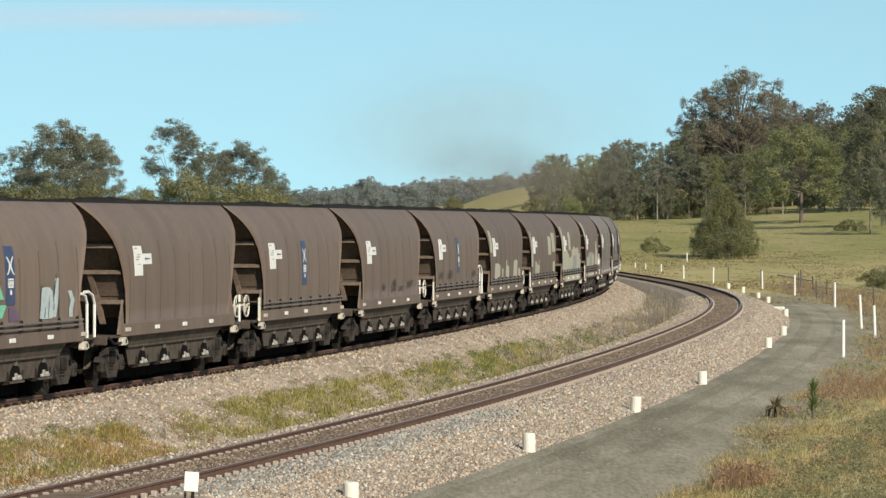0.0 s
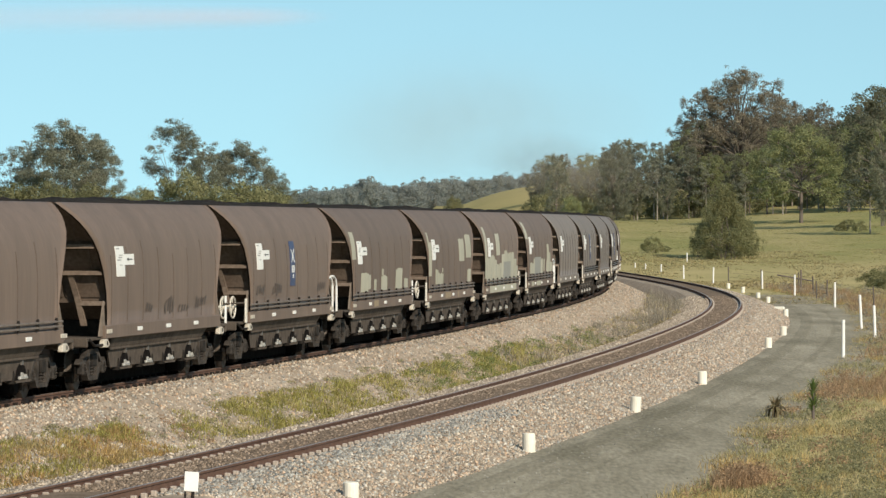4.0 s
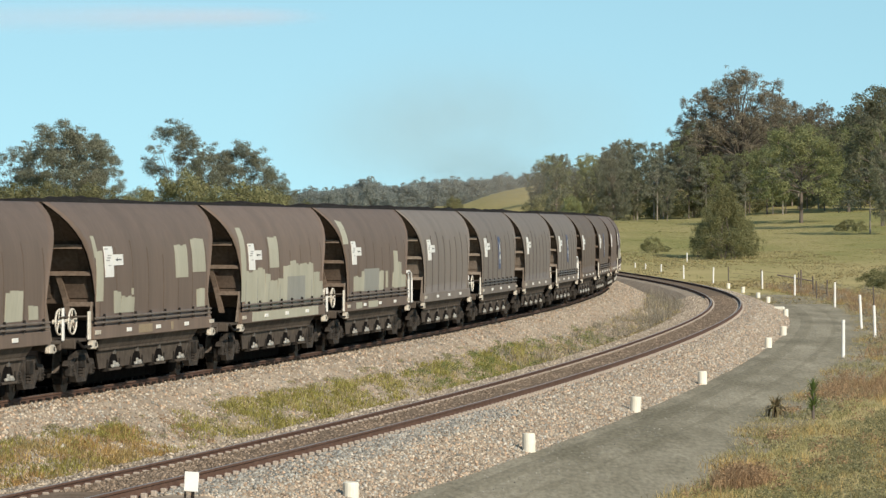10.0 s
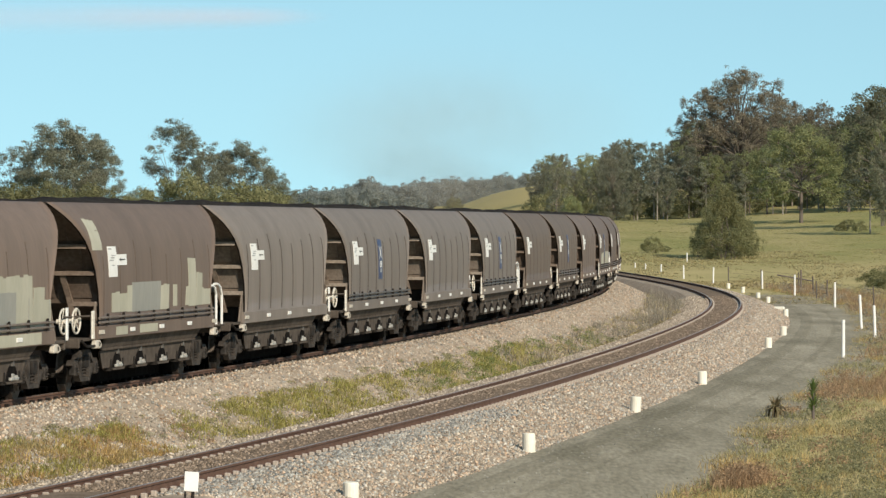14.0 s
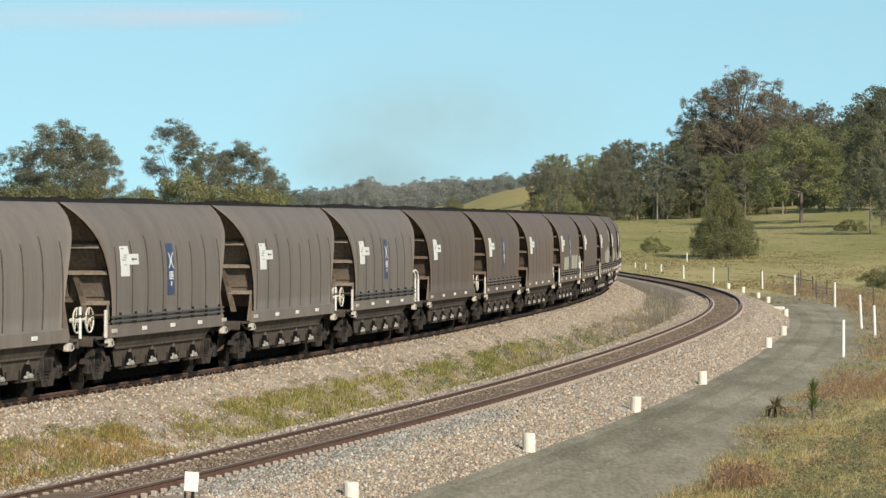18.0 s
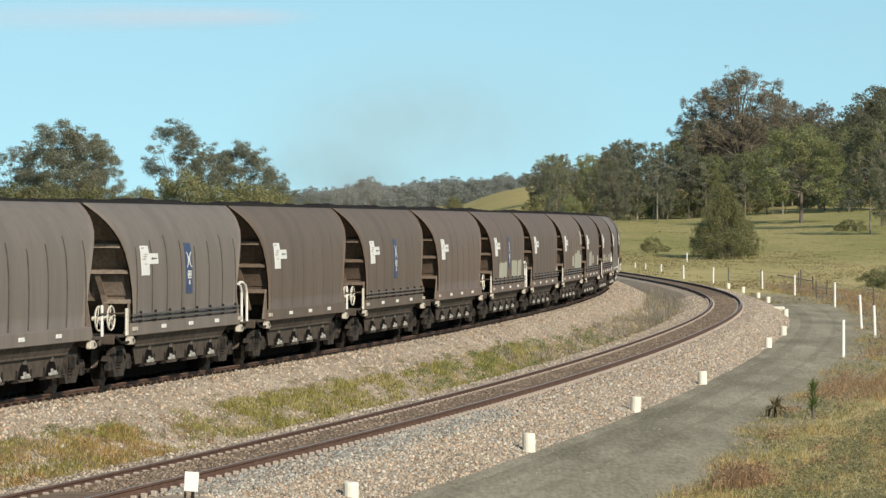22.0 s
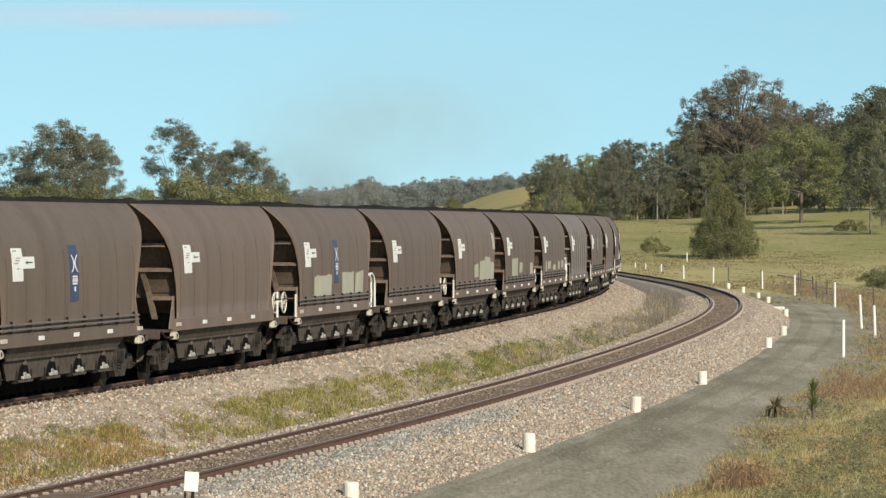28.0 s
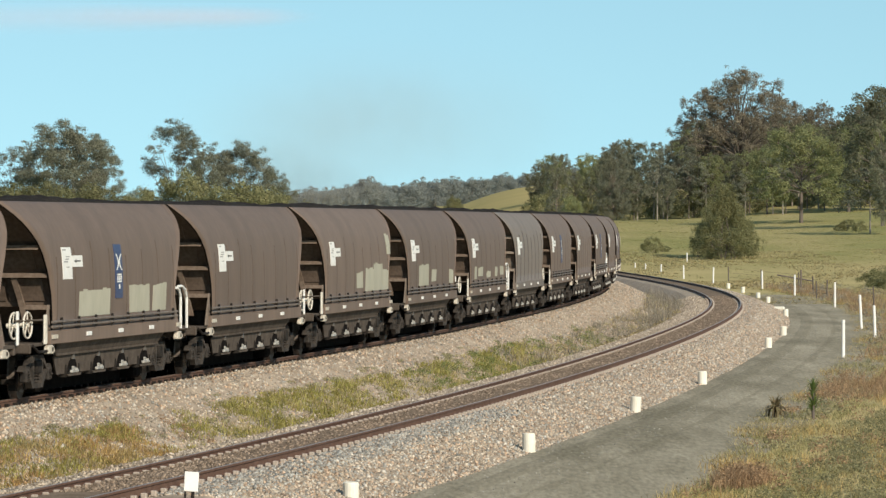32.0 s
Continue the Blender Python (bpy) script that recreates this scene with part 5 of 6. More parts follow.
for zz in (0.35, 0.7, 1.05):
    add_pipe(bm, [w + Vector((0, 0, zz)) for w in wires], 0.006, 4)
tagged(new("fence_wire", bm_mesh("fence_wire", bm, M_DARK)), "thin grey wires strung between timber fence posts", "fence wire")
bm = bmesh.new()
p = on_line(318.0, 8.6, -0.64)
add_tube(bm, p + Vector((-1.6, 0, 1.15)), p + Vector((0.9, 0.2, 0.72)), 0.05, 6)
add_tube(bm, p + Vector((0.0, 0.1, -0.2)), p + Vector((0.05, 0.1, 1.5)), 0.06, 6)
tagged(new("fallen_rail", bm_mesh("fallen_rail", done(bm), M_BARK_DARK)), "broken timber fence rail leaning on a post", "fence rail")

sign = new("track_sign")
bm = bmesh.new()
add_box(bm, -0.105, 0.105, -0.012, 0.012, 0.24, 0.53, 0.008)
child("plate", bm_mesh("plate", done(bm), M_WHITE), sign, "white blank plate")
bm = bmesh.new()
add_box(bm, -0.09, -0.06, 0.012, 0.05, -0.2, 0.30, 0.005)
add_box(bm, 0.01, 0.06, 0.012, 0.05, -0.2, 0.30, 0.005)
child("stake", bm_mesh("stake", done(bm), M_DARK), sign, "black steel stake")
sign.matrix_world = pose(-3.70, 71.0, -0.15, 0, 4, 5)
tagged(sign, "small white line-side plate on dark steel stakes", "sign")

# ---- stones, grasses ----
def on_lines(s, off, z):
    x, y, th = (np.interp(s, LINE[:, 0], LINE[:, i]) for i in (1, 2, 3))
    off = drawn_apart(s, off)
    return np.stack([x + off * np.cos(th), y - off * np.sin(th), z + GRADE * s], 1)


OCT = np.array([(1, 0, 0), (-1, 0, 0), (0, 1, 0), (0, -1, 0), (0, 0, 1), (0, 0, -1)], float)
OCT_F = np.array([(0, 2, 4), (2, 1, 4), (1, 3, 4), (3, 0, 4), (2, 0, 5), (1, 2, 5), (3, 1, 5), (0, 3, 5)])


def stones(name, pts, size, material, label, seed):
    r = np.random.default_rng(seed)
    n = len(pts)
    v = OCT[None] * (0.7 + 0.6 * r.random((n, 6, 1))) + r.normal(size=(n, 6, 3)) * 0.18
    q = r.normal(size=(n, 4))
    q /= np.linalg.norm(q, axis=1)[:, None]
    w, x, y, z = q.T
    R = np.stack([1 - 2 * (y * y + z * z), 2 * (x * y - z * w), 2 * (x * z + y * w), 2 * (x * y + z * w), 1 - 2 * (x * x + z * z), 2 * (y * z - x * w), 2 * (x * z - y * w), 2 * (y * z + x * w), 1 - 2 * (x * x + y * y)], 1).reshape(n, 3, 3)
    v = np.einsum("nij,nkj->nki", R, v) * (size * (0.55 + 0.9 * r.random((n, 1, 1)) ** 2))
    v = (v + pts[:, None]).reshape(-1, 3)
    f = (OCT_F[None] + 6 * np.arange(n)[:, None, None]).reshape(-1, 3)
    return tagged(new(name, quick_mesh(name, v, f, material)), label, "stones", kind="stuff")


NEAR_P = ([-2.9, -2.45, -1.75, -1.15, -0.92, 0.92, 1.15, 1.75, 2.5, 3.25], [-0.70, -0.42, -0.155, -0.135, -0.165, -0.165, -0.135, -0.155, -0.42, -0.70])
FAR_P = ([-5.7, -5.2, -4.85, -4.0, -3.2, -2.7], [0.51, 0.53, 0.46, 0.02, -0.40, -0.72])


def strew(r, n, s0, s1, q0, q1, profile, fade=1.7):
    """Places on a bed, thinning with distance as they shrink in view."""
    s = s0 + (s1 - s0) * r.random(n) ** fade
    q = q0 + (q1 - q0) * r.random(n)
    return on_lines(s, q, np.interp(q, *profile))


r0 = np.random.default_rng(21)
stones("ballast_stones", strew(r0, 46000, 54, 300, 0.82, 3.2, NEAR_P), 0.031, M_STONE, "loose pinkish and grey ballast stones on the shoulder", 1)
stones("ballast_stones", strew(r0, 17000, 54, 260, -2.8, -0.82, NEAR_P), 0.032, M_STONE, "loose pinkish and grey ballast stones beside the rail", 2)
stones("ballast_stones", strew(r0, 30000, 60, 300, -5.70, -2.9, FAR_P), 0.031, M_STONE, "loose pinkish ballast stones on the far bed's slope", 3)
stones("fouled_stones", strew(r0, 16000, 54, 260, -0.66, 0.66, ([-0.69, 0, 0.69], [-0.115, -0.105, -0.115])), 0.028, M_FOULSTONE, "brown dusty stones between the rails", 4)
stones("white_stones", np.concatenate([strew(r0, 260, 54, 220, 0.9, 3.3, NEAR_P), strew(r0, 120, 60, 220, -5.2, -3.0, FAR_P)]) + np.array([0, 0, 0.015]), 0.044, M_WHITESTONE, "scattered pale quartz stones in the ballast", 5)
stones("grey_stones", strew(r0, 4500, 54, 88, 0.80, 1.9, NEAR_P, 1.3) + np.array([0, 0, 0.012]), 0.034, M_GREYSTONE, "fresh grey ballast stones by the rail", 6)
UP = np.array([0, 0, 0.008])
stones("ballast_stones", strew(r0, 9000, 54, 280, 0.85, 3.2, NEAR_P) + UP, 0.033, M_PINKSTONE, "loose pink and orange ballast stones on the shoulder", 8)
stones("ballast_stones", strew(r0, 6500, 60, 280, -5.6, -2.9, FAR_P) + UP, 0.033, M_PINKSTONE, "loose pink and orange ballast stones on the slope", 10)
stones("grey_stones", np.concatenate([strew(r0, 8000, 54, 280, 0.85, 3.2, NEAR_P), strew(r0, 4500, 60, 280, -5.6, -2.9, FAR_P)]) + np.array([0, 0, 0.008]), 0.032, M_GREYSTONE, "grey stones among the ballast", 9)
pr = np.random.default_rng(22)
ps, pq = 50 + 260 * pr.random(6000) ** 1.5, 3.0 + 3.2 * pr.random(6000)
stones("road_gravel", on_lines(ps, pq, np.interp(pq, [2.95, 3.2, 4.6, 6.3, 7.0], [-0.70, -0.635, -0.60, -0.635, -0.70])), 0.016, M_ROADSTONE, "small loose gravel on the service road", 7)


def blades(name, pts, per, height, spread, width, material, label, seed, bow=0.7):
    """Tufts of bent blades, two faces each."""
    r = np.random.default_rng(seed)
    n = len(pts) * per
    base = np.repeat(pts, per, axis=0) + np.concatenate([r.normal(size=(n, 2)) * spread, np.zeros((n, 1)) - 0.02], 1)
    a = r.random(n) * 2 * np.pi
    h = np.repeat(height if np.ndim(height) else np.full(len(pts), height), per) * (0.5 + 0.7 * r.random(n))
    lean = bow * (0.3 + r.random(n))
    d = np.stack([np.cos(a), np.sin(a), np.zeros(n)], 1)
    side = np.stack([-np.sin(a + 0.6), np.cos(a + 0.6), np.zeros(n)], 1) * (width * (0.6 + 0.8 * r.random(n)))[:, None]
    up = np.array([0, 0, 1.0])
    mid = base + up * (h * 0.55)[:, None] + d * (h * lean * 0.35)[:, None]
    tip = base + up * (h * (1 - 0.3 * lean))[:, None] + d * (h * lean)[:, None]
    v = np.stack([base - side, base + side, mid + side * 0.8, tip, mid - side * 0.8], 1).reshape(-1, 3)
    f = np.arange(len(v)).reshape(-1, 5)
    return tagged(new(name, quick_mesh(name, v, f, material)), label, "grass", kind="stuff")


def strip(r, n, s0, s1, q0, q1, z=-0.5, clump=0.30):
    s, q = s0 + (s1 - s0) * r.random(n * 3), q0 + (q1 - q0) * r.random(n * 3)
    keep = np.array([noise.noise((a * 0.30, b * 1.6, 5.0 + s0)) for a, b in zip(s, q)]) > -clump + 0.55 * r.random(n * 3)
    s, q = s[keep][:n], q[keep][:n]
    zz = np.maximum(np.interp(q, *FAR_P), np.interp(q, *NEAR_P)) if q1 < 0 else np.full(len(q), z)
    return on_lines(s, q, zz)


def mounds(name, pts, r, size, per, material, label, seed, flat=0.9):
    """Low leafy weeds: small pads of leaves sitting on the ground."""
    k = np.random.default_rng(seed)
    rr = r * (0.5 + k.random(len(pts)))
    pads = np.column_stack([pts[:, 0], pts[:, 1], pts[:, 2] + rr * flat * 0.55, rr, np.full(len(pts), flat)])
    v, f = leaf_cloud(k, pads, size, per)
    return tagged(new(name, quick_mesh(name, v, f, material)), label, "weeds", kind="stuff")


g = np.random.default_rng(31)
blades("dry_grass", strip(g, 1500, 52, 74, -4.1, -2.35, clump=0.24), 15, 0.15, 0.11, 0.006, M_GRASS_STRAW, "orange-dry grass between the tracks", 1, 1.0)
blades("green_grass", strip(g, 1900, 54, 100, -4.25, -2.35, clump=0.22), 15, 0.13, 0.11, 0.006, M_GRASS_YELLOW, "patchy green grass between the tracks", 2, 1.0)
blades("green_grass", strip(g, 1800, 84, 142, -4.1, -2.45, clump=0.28), 14, 0.15, 0.12, 0.007, M_GRASS_YELLOW, "yellow-green grass strip between the tracks", 3, 1.0)
blades("dry_grass", strip(g, 560, 80, 150, -4.1, -2.5, clump=0.15), 9, 0.20, 0.10, 0.006, M_GRASS_DRY, "dry grass stalks between the tracks", 4, 0.8)
mounds("green_weeds", strip(g, 420, 56, 142, -4.4, -2.3, clump=0.15), 0.10, 0.034, 4200, M_WEED_OLIVE, "low grey-green creeping weeds between the tracks", 21, 0.5)
mounds("orange_weeds", strip(g, 190, 53, 78, -4.0, -2.5, clump=0.1), 0.10, 0.030, 4200, M_GRASS_RED, "rusty orange low weeds between the tracks", 24, 0.7)
mounds("green_weeds", strip(g, 230, 110, 168, -4.0, -2.7), 0.15, 0.040, 2600, M_WEED_GREEN, "green leafy weeds between the tracks", 5, 0.8)
blades("grey_weeds", strip(g, 260, 60, 130, -4.3, -2.4, clump=0.0), 10, 0.20, 0.14, 0.007, M_WEED, "dead grey weed stalks between the tracks", 22, 0.8)
blades("grey_weeds", strip(g, 300, 128, 255, -3.9, -2.4, clump=0.05), 14, 0.36, 0.20, 0.009, M_WEED, "grey-brown dead weeds between the tracks", 6, 0.8)
mounds("grey_weeds", strip(g, 150, 160, 256, -3.8, -2.4, clump=0.0), 0.20, 0.050, 900, M_WEED, "grey-brown dead weed bushes between the tracks", 16, 1.2)
mounds("green_weeds", strip(g, 90, 150, 250, -3.7, -2.5, clump=0.0), 0.17, 0.050, 900, M_WEED_OLIVE, "olive weed bushes between the tracks", 26, 1.0)
blades("tall_weeds", strip(g, 46, 186, 254, -3.7, -2.4, clump=0.0), 26, 0.95, 0.25, 0.009, M_WEED, "tall grey-brown dead weed stalks between the tracks", 27, 0.6)
blades("dry_grass", strip(g, 800, 130, 262, -4.0, -2.2, clump=0.3), 10, 0.12, 0.18, 0.012, M_GRASS_DRY, "short straw grass between the tracks", 23, 1.0)


def meadow(r, n, s0, s1, q0, q1, lo, hi, seed, fade=1.4):
    """Places on the grassy bank beyond the road where a slow noise lies between lo and hi."""
    s, u = s0 + (s1 - s0) * r.random(n * 4) ** fade, r.random(n * 4)
    q = q0 + (q1 - q0) * u * (0.35 + 0.65 * (s - s0) / (s1 - s0))
    q = q + 1.35 * np.clip((96 - s) / 28, 0, 1)
    w = np.array([noise.noise((a * 0.14, b * 0.60, seed * 1.0)) for a, b in zip(s, q)])
    keep = (w > lo) & (w < hi)
    s, q = s[keep][:n], q[keep][:n]
    p = on_lines(s, q, -0.68)
    p[:, 2] = [max(ground_z(a, b), -0.68) for a, b in p[:, :2]]
    return p


def bank(r, n, y0, y1, past):
    """Places on the near bank beyond its foot line, up to so many metres past it."""
    y = y0 + (y1 - y0) * r.random(n)
    x = 5.4 + 0.143 * (y - 83.0) + past * r.random(n) ** 0.8 + 0.5 * np.array([noise.noise((v * 0.21, 4.0, 0.0)) for v in y])
    return np.stack([x, y, np.array([ground_z(a, b) for a, b in zip(x, y)])], 1)


def pasture(r, n, lo, hi, seed, d0=300.0, d1=690.0):
    """Places over the far pasture where a slow noise lies between lo and hi."""
    y = d0 + (d1 - d0) * r.random(n * 3)
    x = y * (0.028 + 0.072 * r.random(n * 3))
    w = np.array([noise.noise((a * 0.11, b * 0.022, seed * 1.0)) for a, b in zip(x, y)])
    keep = (w > lo) & (w < hi)
    x, y = x[keep][:n], y[keep][:n]
    return np.stack([x, y, np.array([ground_z(a, b) for a, b in zip(x, y)])], 1)


blades("dry_grass", meadow(g, 12000, 46, 330, 6.2, 30, -1.0, 1.0, 1), 13, 0.16, 0.16, 0.0065, M_GRASS_DRY, "dry straw grass on the bank", 8, 1.1)
blades("dry_grass", meadow(g, 2800, 46, 330, 6.2, 30, 0.16, 1.0, 2), 12, 0.26, 0.14, 0.0065, M_GRASS_STRAW, "orange-brown dry grass on the bank", 9, 1.0)
blades("green_grass", meadow(g, 8500, 46, 330, 6.4, 30, -1.0, 0.02, 3), 13, 0.17, 0.15, 0.007, M_GRASS_OLIVE, "olive green grass on the bank", 10, 1.1)
mounds("green_weeds", meadow(g, 1300, 46, 200, 7.2, 22, 0.10, 1.0, 4, 1.0), 0.13, 0.045, 1900, M_WEED_OLIVE, "grey-green leafy weeds on the bank", 11, 0.9)
mounds("dry_weeds", meadow(g, 500, 60, 230, 6.6, 18, 0.05, 1.0, 6, 1.0), 0.14, 0.045, 1500, M_GRASS_RED, "brown dead weed tufts on the bank", 13, 1.1)
mounds("green_weeds", bank(g, 1500, 78, 136, 5.5), 0.13, 0.040, 2300, M_WEED_BANK, "low dark olive scrub on the near bank", 15, 0.9)
blades("green_grass", bank(g, 1800, 78, 136, 5.5), 10, 0.15, 0.14, 0.007, M_GRASS_OLIVE, "olive grass among the scrub on the near bank", 28, 1.1)
blades("red_weeds", np.concatenate([strip(g, 200, 62, 69, 8.2, 8.7, -0.66, clump=0.2), strip(g, 160, 110, 124, 7.0, 9.0, -0.66)]), 14, 0.42, 0.15, 0.006, M_GRASS_RED, "reddish-brown dry weeds by the road", 12, 0.7)
mounds("red_weeds", np.concatenate([strip(g, 80, 62, 69, 8.2, 8.8, -0.66, clump=0.2), strip(g, 60, 106, 126, 6.9, 8.6, -0.66)]), 0.15, 0.040, 1800, M_GRASS_RED, "reddish-brown leafy weeds by the road", 29, 1.4)
blades("dry_weeds", np.concatenate([strip(g, 260, 236, 345, 6.9, 11, -0.64), strip(g, 160, 150, 236, 7.2, 12, -0.64)]), 14, 0.5, 0.24, 0.010, M_GRASS_RED, "brown dry weeds along the fence", 17, 0.8)
mounds("grey_weeds", strip(g, 240, 160, 345, 6.8, 13, -0.64), 0.24, 0.07, 700, M_WEED, "grey dead weed bushes along the fence", 18, 1.1)
blades("pasture_tussocks", pasture(g, 2600, -1.0, 1.0, 7.0, 450, 690), 8, 0.10, 0.40, 0.016, M_GRASS_YELLOW, "yellow-green grass tussocks over the far pasture", 30, 1.3)
blades("pasture_tussocks", pasture(g, 4000, -0.1, 1.0, 8.0, 280, 500), 9, 0.18, 0.35, 0.016, M_GRASS_DRY, "dry straw tussocks over the far pasture", 31, 1.2)
blades("pasture_tussocks", pasture(g, 250, 0.20, 1.0, 9.0), 9, 0.22, 0.35, 0.018, M_GRASS_OLIVE, "olive tussocks over the far pasture", 32, 1.2)

# ---- single plants by the road ----
def spiky_plant(name, x, y, h, leaves, width, droop, material, stem, label, seed, low=0.45):
    root = new(name)
    r = random.Random(seed)
    z = ground_z(x, y)
    bm = bmesh.new()
    add_tube(bm, (0, 0, -0.1), (0, 0, stem), 0.045, 7, 0.03)
    child("stem", bm_mesh("stem", done(bm), M_BARK_DARK), root)
    me = None
    for i in range(leaves):
        a, el = r.uniform(0, 6.28), r.uniform(*droop)
        ln = h * r.uniform(0.55, 0.9)
        b0 = Vector((0, 0, stem * r.uniform(low, 1.0)))
        bm = bmesh.new()
        prev = None
        for j in range(5):
            f = j / 4
            e = el - 1.1 * f * f * (1.0 if el < 0.9 else 0.3)
            c = b0 + Vector((math.cos(a) * math.cos(e), math.sin(a) * math.cos(e), math.sin(e))) * ln * f
            sd = Vector((-math.sin(a), math.cos(a), 0)) * width * (1 - f) * (0.5 + f * 2 if f < 0.3 else 1.0)
            cur = (bm.verts.new(c - sd), bm.verts.new(c + sd))
            if prev:
                bm.faces.new((prev[0], prev[1], cur[1], cur[0]))
            prev = cur
        child("leaf", bm_mesh("leaf", bm, material), root)
    root.matrix_world = Matrix.Translation((x, y, z))
    return tagged(root, label, "plant")


spiky_plant("rosette_plant", 7.87, 115.2, 0.56, 70, 0.046, (-0.5, 1.3), M_GRASS_DEAD, 0.34, "half-dead brown rosette plant beside the road", 1)
spiky_plant("pine_sapling", 8.72, 114.6, 0.48, 105, 0.026, (0.75, 1.4), M_NEEDLE, 0.80, "small green pine sapling on the grassy bank", 2, 0.15)


# ---- drifting exhaust smoke and cloud ----
def soft_material(name, colour, most, grain):
    m = bpy.data.materials.new(name)
    m.use_nodes = True
    n, l = m.node_tree.nodes, m.node_tree.links
    n.remove(n["Principled BSDF"])
    uv = n.new("ShaderNodeUVMap")
    sub = n.new("ShaderNodeVectorMath")
    sub.operation = "SUBTRACT"
    sub.inputs[1].default_value = (0.5, 0.5, 0.0)
    ln = n.new("ShaderNodeVectorMath")
    ln.operation = "LENGTH"
    rng_ = n.new("ShaderNodeMapRange")
    rng_.interpolation_type = "SMOOTHSTEP"
    rng_.inputs[1].default_value, rng_.inputs[2].default_value, rng_.inputs[3].default_value, rng_.inputs[4].default_value = 0.0, 0.5, most, 0.0
    co = n.new("ShaderNodeTexCoord")
    nz = n.new("ShaderNodeTexNoise")
    nz.inputs["Scale"].default_value, nz.inputs["Detail"].default_value = grain, 4
    r2 = n.new("ShaderNodeMapRange")
    r2.inputs[1].default_value, r2.inputs[2].default_value, r2.inputs[3].default_value, r2.inputs[4].default_value = 0.3, 0.7, 0.4, 1.3
    mul = n.new("ShaderNodeMath")
    mul.operation = "MULTIPLY"
    tr, df, mx = n.new("ShaderNodeBsdfTransparent"), n.new("ShaderNodeBsdfDiffuse"), n.new("ShaderNodeMixShader")
    df.inputs["Color"].default_value = rgb(colour)
    l.new(uv.outputs[0], sub.inputs[0])
    l.new(sub.outputs[0], ln.inputs[0])
    l.new(ln.outputs["Value"], rng_.inputs[0])
    l.new(co.outputs["Object"], nz.inputs["Vector"])
    l.new(nz.outputs["Fac"], r2.inputs[0])
    l.new(rng_.outputs[0], mul.inputs[0])
    l.new(r2.outputs[0], mul.inputs[1])
    l.new(mul.outputs[0], mx.inputs[0])
    l.new(tr.outputs[0], mx.inputs[1])
    l.new(df.outputs[0], mx.inputs[2])
    l.new(mx.outputs[0], n["Material Output"].inputs["Surface"])
    return m


def puffs(name, material, centres, label, category):
    """Soft-edged wisps, each a slightly bowed sheet: (x, y, z, half width, half height, tilt)."""
    bm = bmesh.new()
    uvl = bm.loops.layers.uv.new("UVMap")
    for x, y, z, w, h, tilt in centres:
        grid = []
        for j in range(5):
            row = []
            for i in range(5):
                u, v = i / 4, j / 4
                dx, dz = (u - 0.5) * 2 * w, (v - 0.5) * 2 * h
                row.append((bm.verts.new((x + dx, y + 0.02 * w * ((u - 0.5) ** 2 + (v - 0.5) ** 2), z + dz + tilt * dx)), (u, v)))
            grid.append(row)
        for j in range(4):
            for i in range(4):
                q = (grid[j][i], grid[j][i + 1], grid[j + 1][i + 1], grid[j + 1][i])
                f = bm.faces.new([a[0] for a in q])
                for loop, a in zip(f.loops, q):
                    loop[uvl].uv = a[1]
    ob = new(name, bm_mesh(name, bm, material))
    return tagged(ob, label, category, kind="stuff")


WISPS = [(3.0, 0.0, -1.2, 11, 4.4, 0.0), (-3.0, 8.0, 0.6, 13, 5.6, -0.1)]
SMOKE = puffs("exhaust_smoke", soft_material("smoke", (0.17, 0.152, 0.14), 0.36, 0.10), WISPS, "brown-grey locomotive exhaust drifting over the line", "smoke")
OLD_SMOKE = puffs("exhaust_smoke", soft_material("older_smoke", (0.21, 0.20, 0.19), 0.25, 0.10), WISPS, "thin grey exhaust drifting over the far ridge", "smoke")
HAZE = puffs("smoke_haze", soft_material("thin_smoke", (0.30, 0.29, 0.265), 0.20, 0.05), [(1.0, 596, 15.0, 27, 10.0, 0.0), (3.0, 660, 19.0, 31, 13.0, 0.0)], "thin spreading haze of old exhaust smoke", "smoke")
CLOUD = puffs("thin_cloud", soft_material("cloud", (0.60, 0.49, 0.56), 0.22, 0.004), [(-340, 4500, 201.0, 150, 19, 0.0), (-250, 4490, 200.5, 150, 15.0, 0.0), (-440, 4510, 201, 110, 19, 0.0), (-185, 4480, 201.0, 100, 12.0, 0.0)], "thin pinkish streak of cloud", "cloud")


# ---- flying insect ----
INSECT = new("flying_insect")
bm = bmesh.new()
for x, r in ((-0.0024, 0.0008), (-0.0006, 0.0011), (0.0018, 0.0012), (0.0038, 0.0009)):
    bmesh.ops.create_uvsphere(bm, u_segments=8, v_segments=6, radius=r, matrix=Matrix.Translation((x, 0, 0)) @ Matrix.Diagonal((1.5, 1, 1, 1)))
child("body", bm_mesh("body", bm, M_INK_SOFT), INSECT)
for sg in (-1, 1):
    for x0, ln in ((0.0012, 0.0045), (-0.0006, 0.0036)):
        bm = bmesh.new()
        edge = [bm.verts.new((x0 + 0.0013 * math.cos(a) - 0.001, sg * (0.001 + ln * 0.5 * (1 - math.cos(a))), 0.0015 + 0.0012 * math.sin(a / 2))) for a in np.linspace(0, 2 * math.pi, 10, endpoint=False)]
        bm.faces.new(edge)
        child("wing", bm_mesh("wing", bm, M_WHITE), INSECT)
tagged(INSECT, "small dark winged insect in flight", "insect")


# ---- sleepers ----
sleepers(BED_NEAR, SLEEPER, 0.0, 0.0, 50.0, 300)
sleepers(BED_FAR, SLEEPER_FAR, FAR_OFF, FAR_RISE, 55.0, 280)


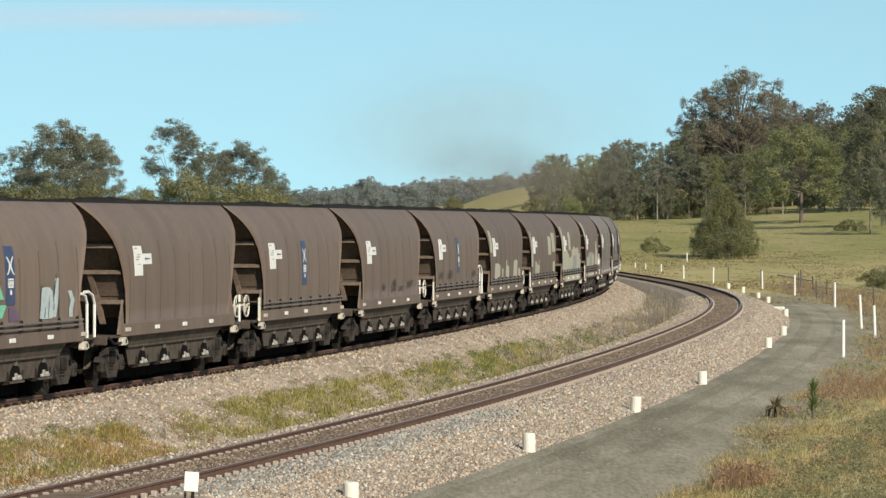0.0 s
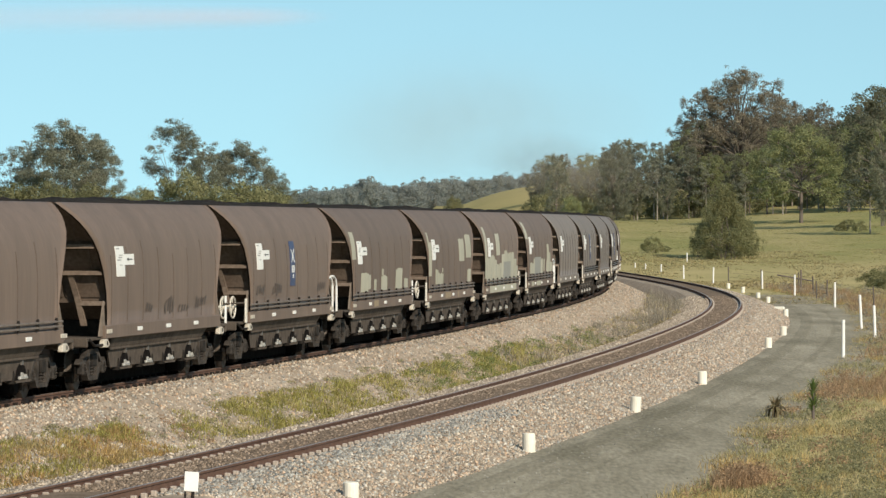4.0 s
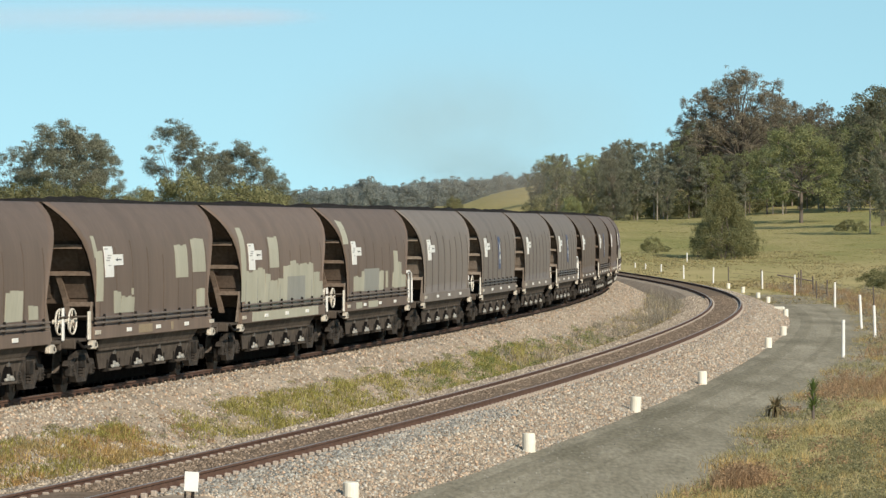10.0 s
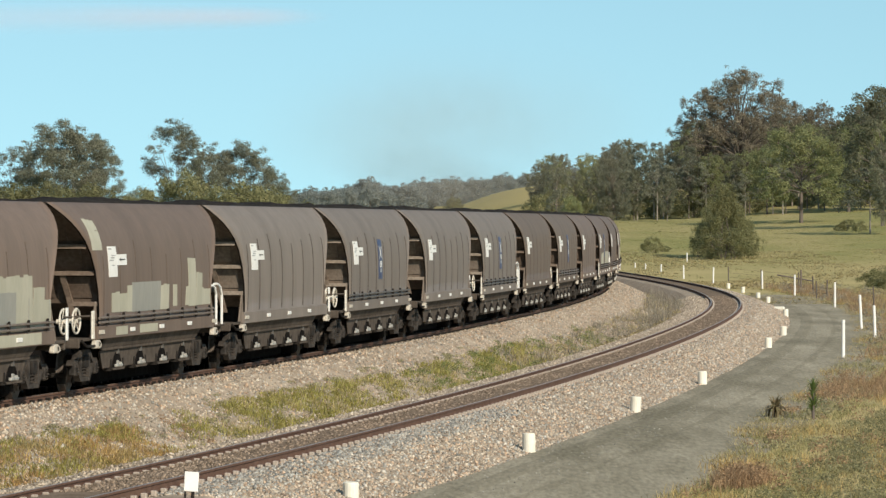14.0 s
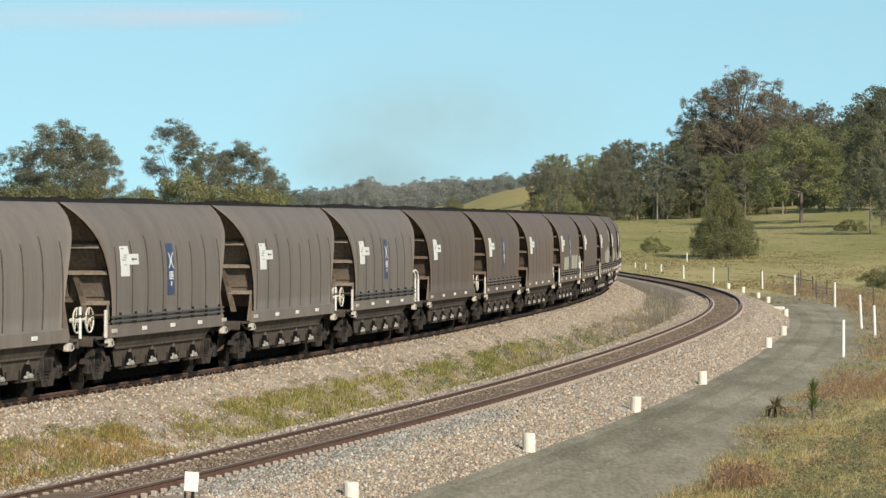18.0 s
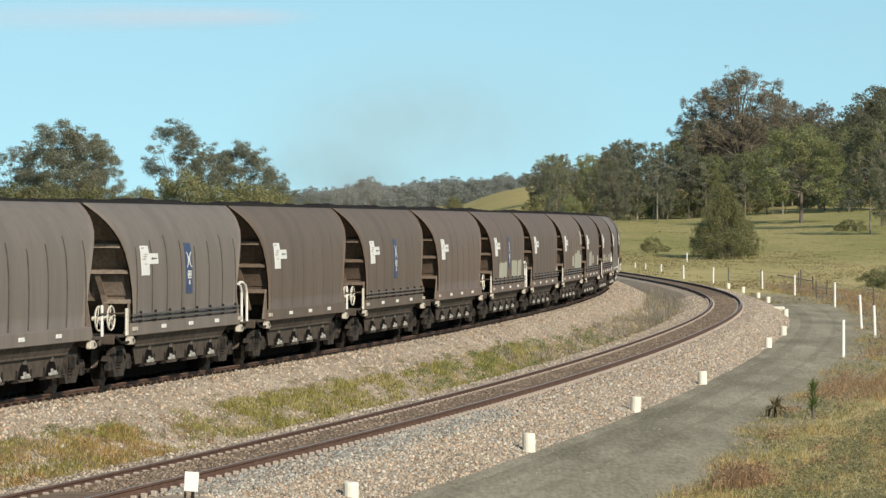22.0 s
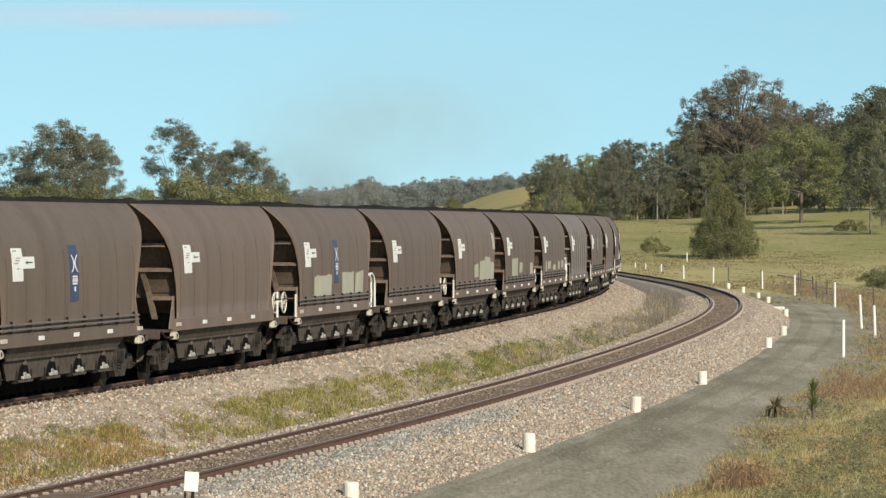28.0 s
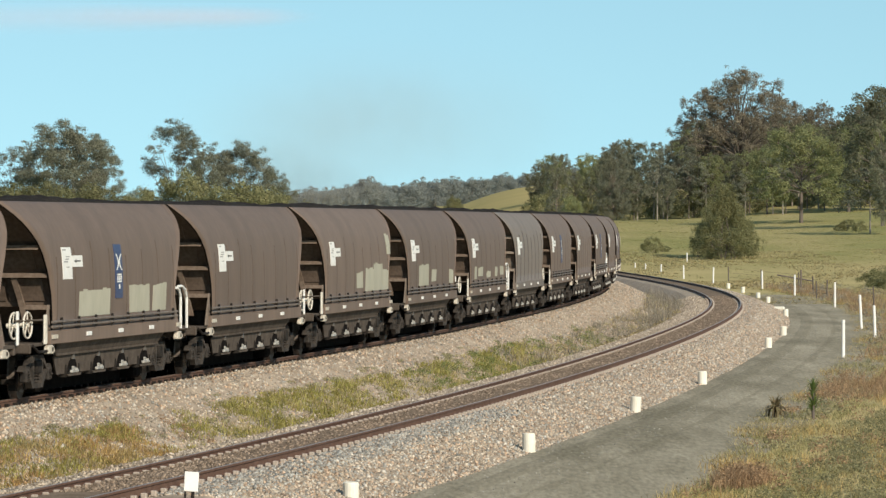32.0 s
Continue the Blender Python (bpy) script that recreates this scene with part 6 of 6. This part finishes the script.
def in_view(px, py, d):
    """The place at a distance on the ray through a point of the view."""
    return pose(seen(px, d), d, EYE_Z + (408.3 - py) * d / PX, 0, 0, 20)


def motions():
    for k, w in WAGONS.items():
        rows = []
        for t in np.arange(0, 32.01, 1.0):
            s = F_AT + 4.65 + PITCH * k + travelled(13.0) - travelled(float(t))
            a, b = on_far(s - BOGIE), on_far(s + BOGIE)
            mid, d = (a + b) / 2, b - a
            rows.append((float(t), pose(mid.x, mid.y, mid.z, 0, -math.degrees(math.asin(d.z / d.length)), math.degrees(math.atan2(d.y, d.x)))))
        walk(w, rows)
    for ob, rows in ((SMOKE, [(0.0, 905, 606, 302), (1.5, 945, 615, 296), (3.0, 985, 640, 292), (5.0, 1040, 760, 306), (8.0, 1130, 900, 325), (12.0, 1280, 960, 330), (32.0, 1330, 980, 330)]),
                     (OLD_SMOKE, [(0.0, 1120, 920, 330), (6.0, 1000, 860, 325), (11.0, 860, 640, 315), (14.5, 770, 620, 318), (17.0, 695, 606, 315), (19.0, 660, 606, 316), (21.0, 625, 606, 316), (25.0, 578, 606, 316), (28.0, 555, 606, 316), (32.0, 520, 606, 318)])):
        walk(ob, [(t, pose(seen(px, d), d, EYE_Z + (408.3 - py) * d / PX)) for t, px, d, py in rows])
    walk(HAZE, [(0.0, pose(3.0, 0, 0)), (9.0, pose(1.0, 0, 0.2)), (19.0, pose(-3.0, 0, 0)), (32.0, pose(-11.0, 0, 0))])
    walk(CLOUD, [(0.0, pose(0, 0, 0)), (16.0, pose(-8, 0, 0)), (32.0, pose(-18, 0, 0))])
    flit = [(0.0, 1500, 4300), (28.9, 1500, 4300), (29.3, 1330, 1400), (29.5, 1180, 960), (29.6, 1100, 420), (29.7, 1044, 244), (29.8, 957, 204), (29.9, 948, 193), (30.0, 946, 180), (30.1, 913, 151), (30.2, 896, 146), (30.3, 918, 140), (30.4, 976, 162), (30.5, 998, 152), (30.6, 974, 100), (30.7, 955, 20), (30.8, 930, -120), (31.2, 800, -900), (32.0, 300, -2500)]
    walk(INSECT, [(t, in_view(px, py, 10.0)) for t, px, py in flit])
    for i, w in enumerate(WHEELSETS):              # every wheel rolls with the train
        x = w.matrix_local.translation.x
        rows = []
        for n in range(0, 481):
            t = n / 15.0
            rows.append((t, pose(x, 0, 0.46, 0, -math.degrees(travelled(t) / 0.46) + i * 17.0, 0)))
        walk(w, rows)


motions()
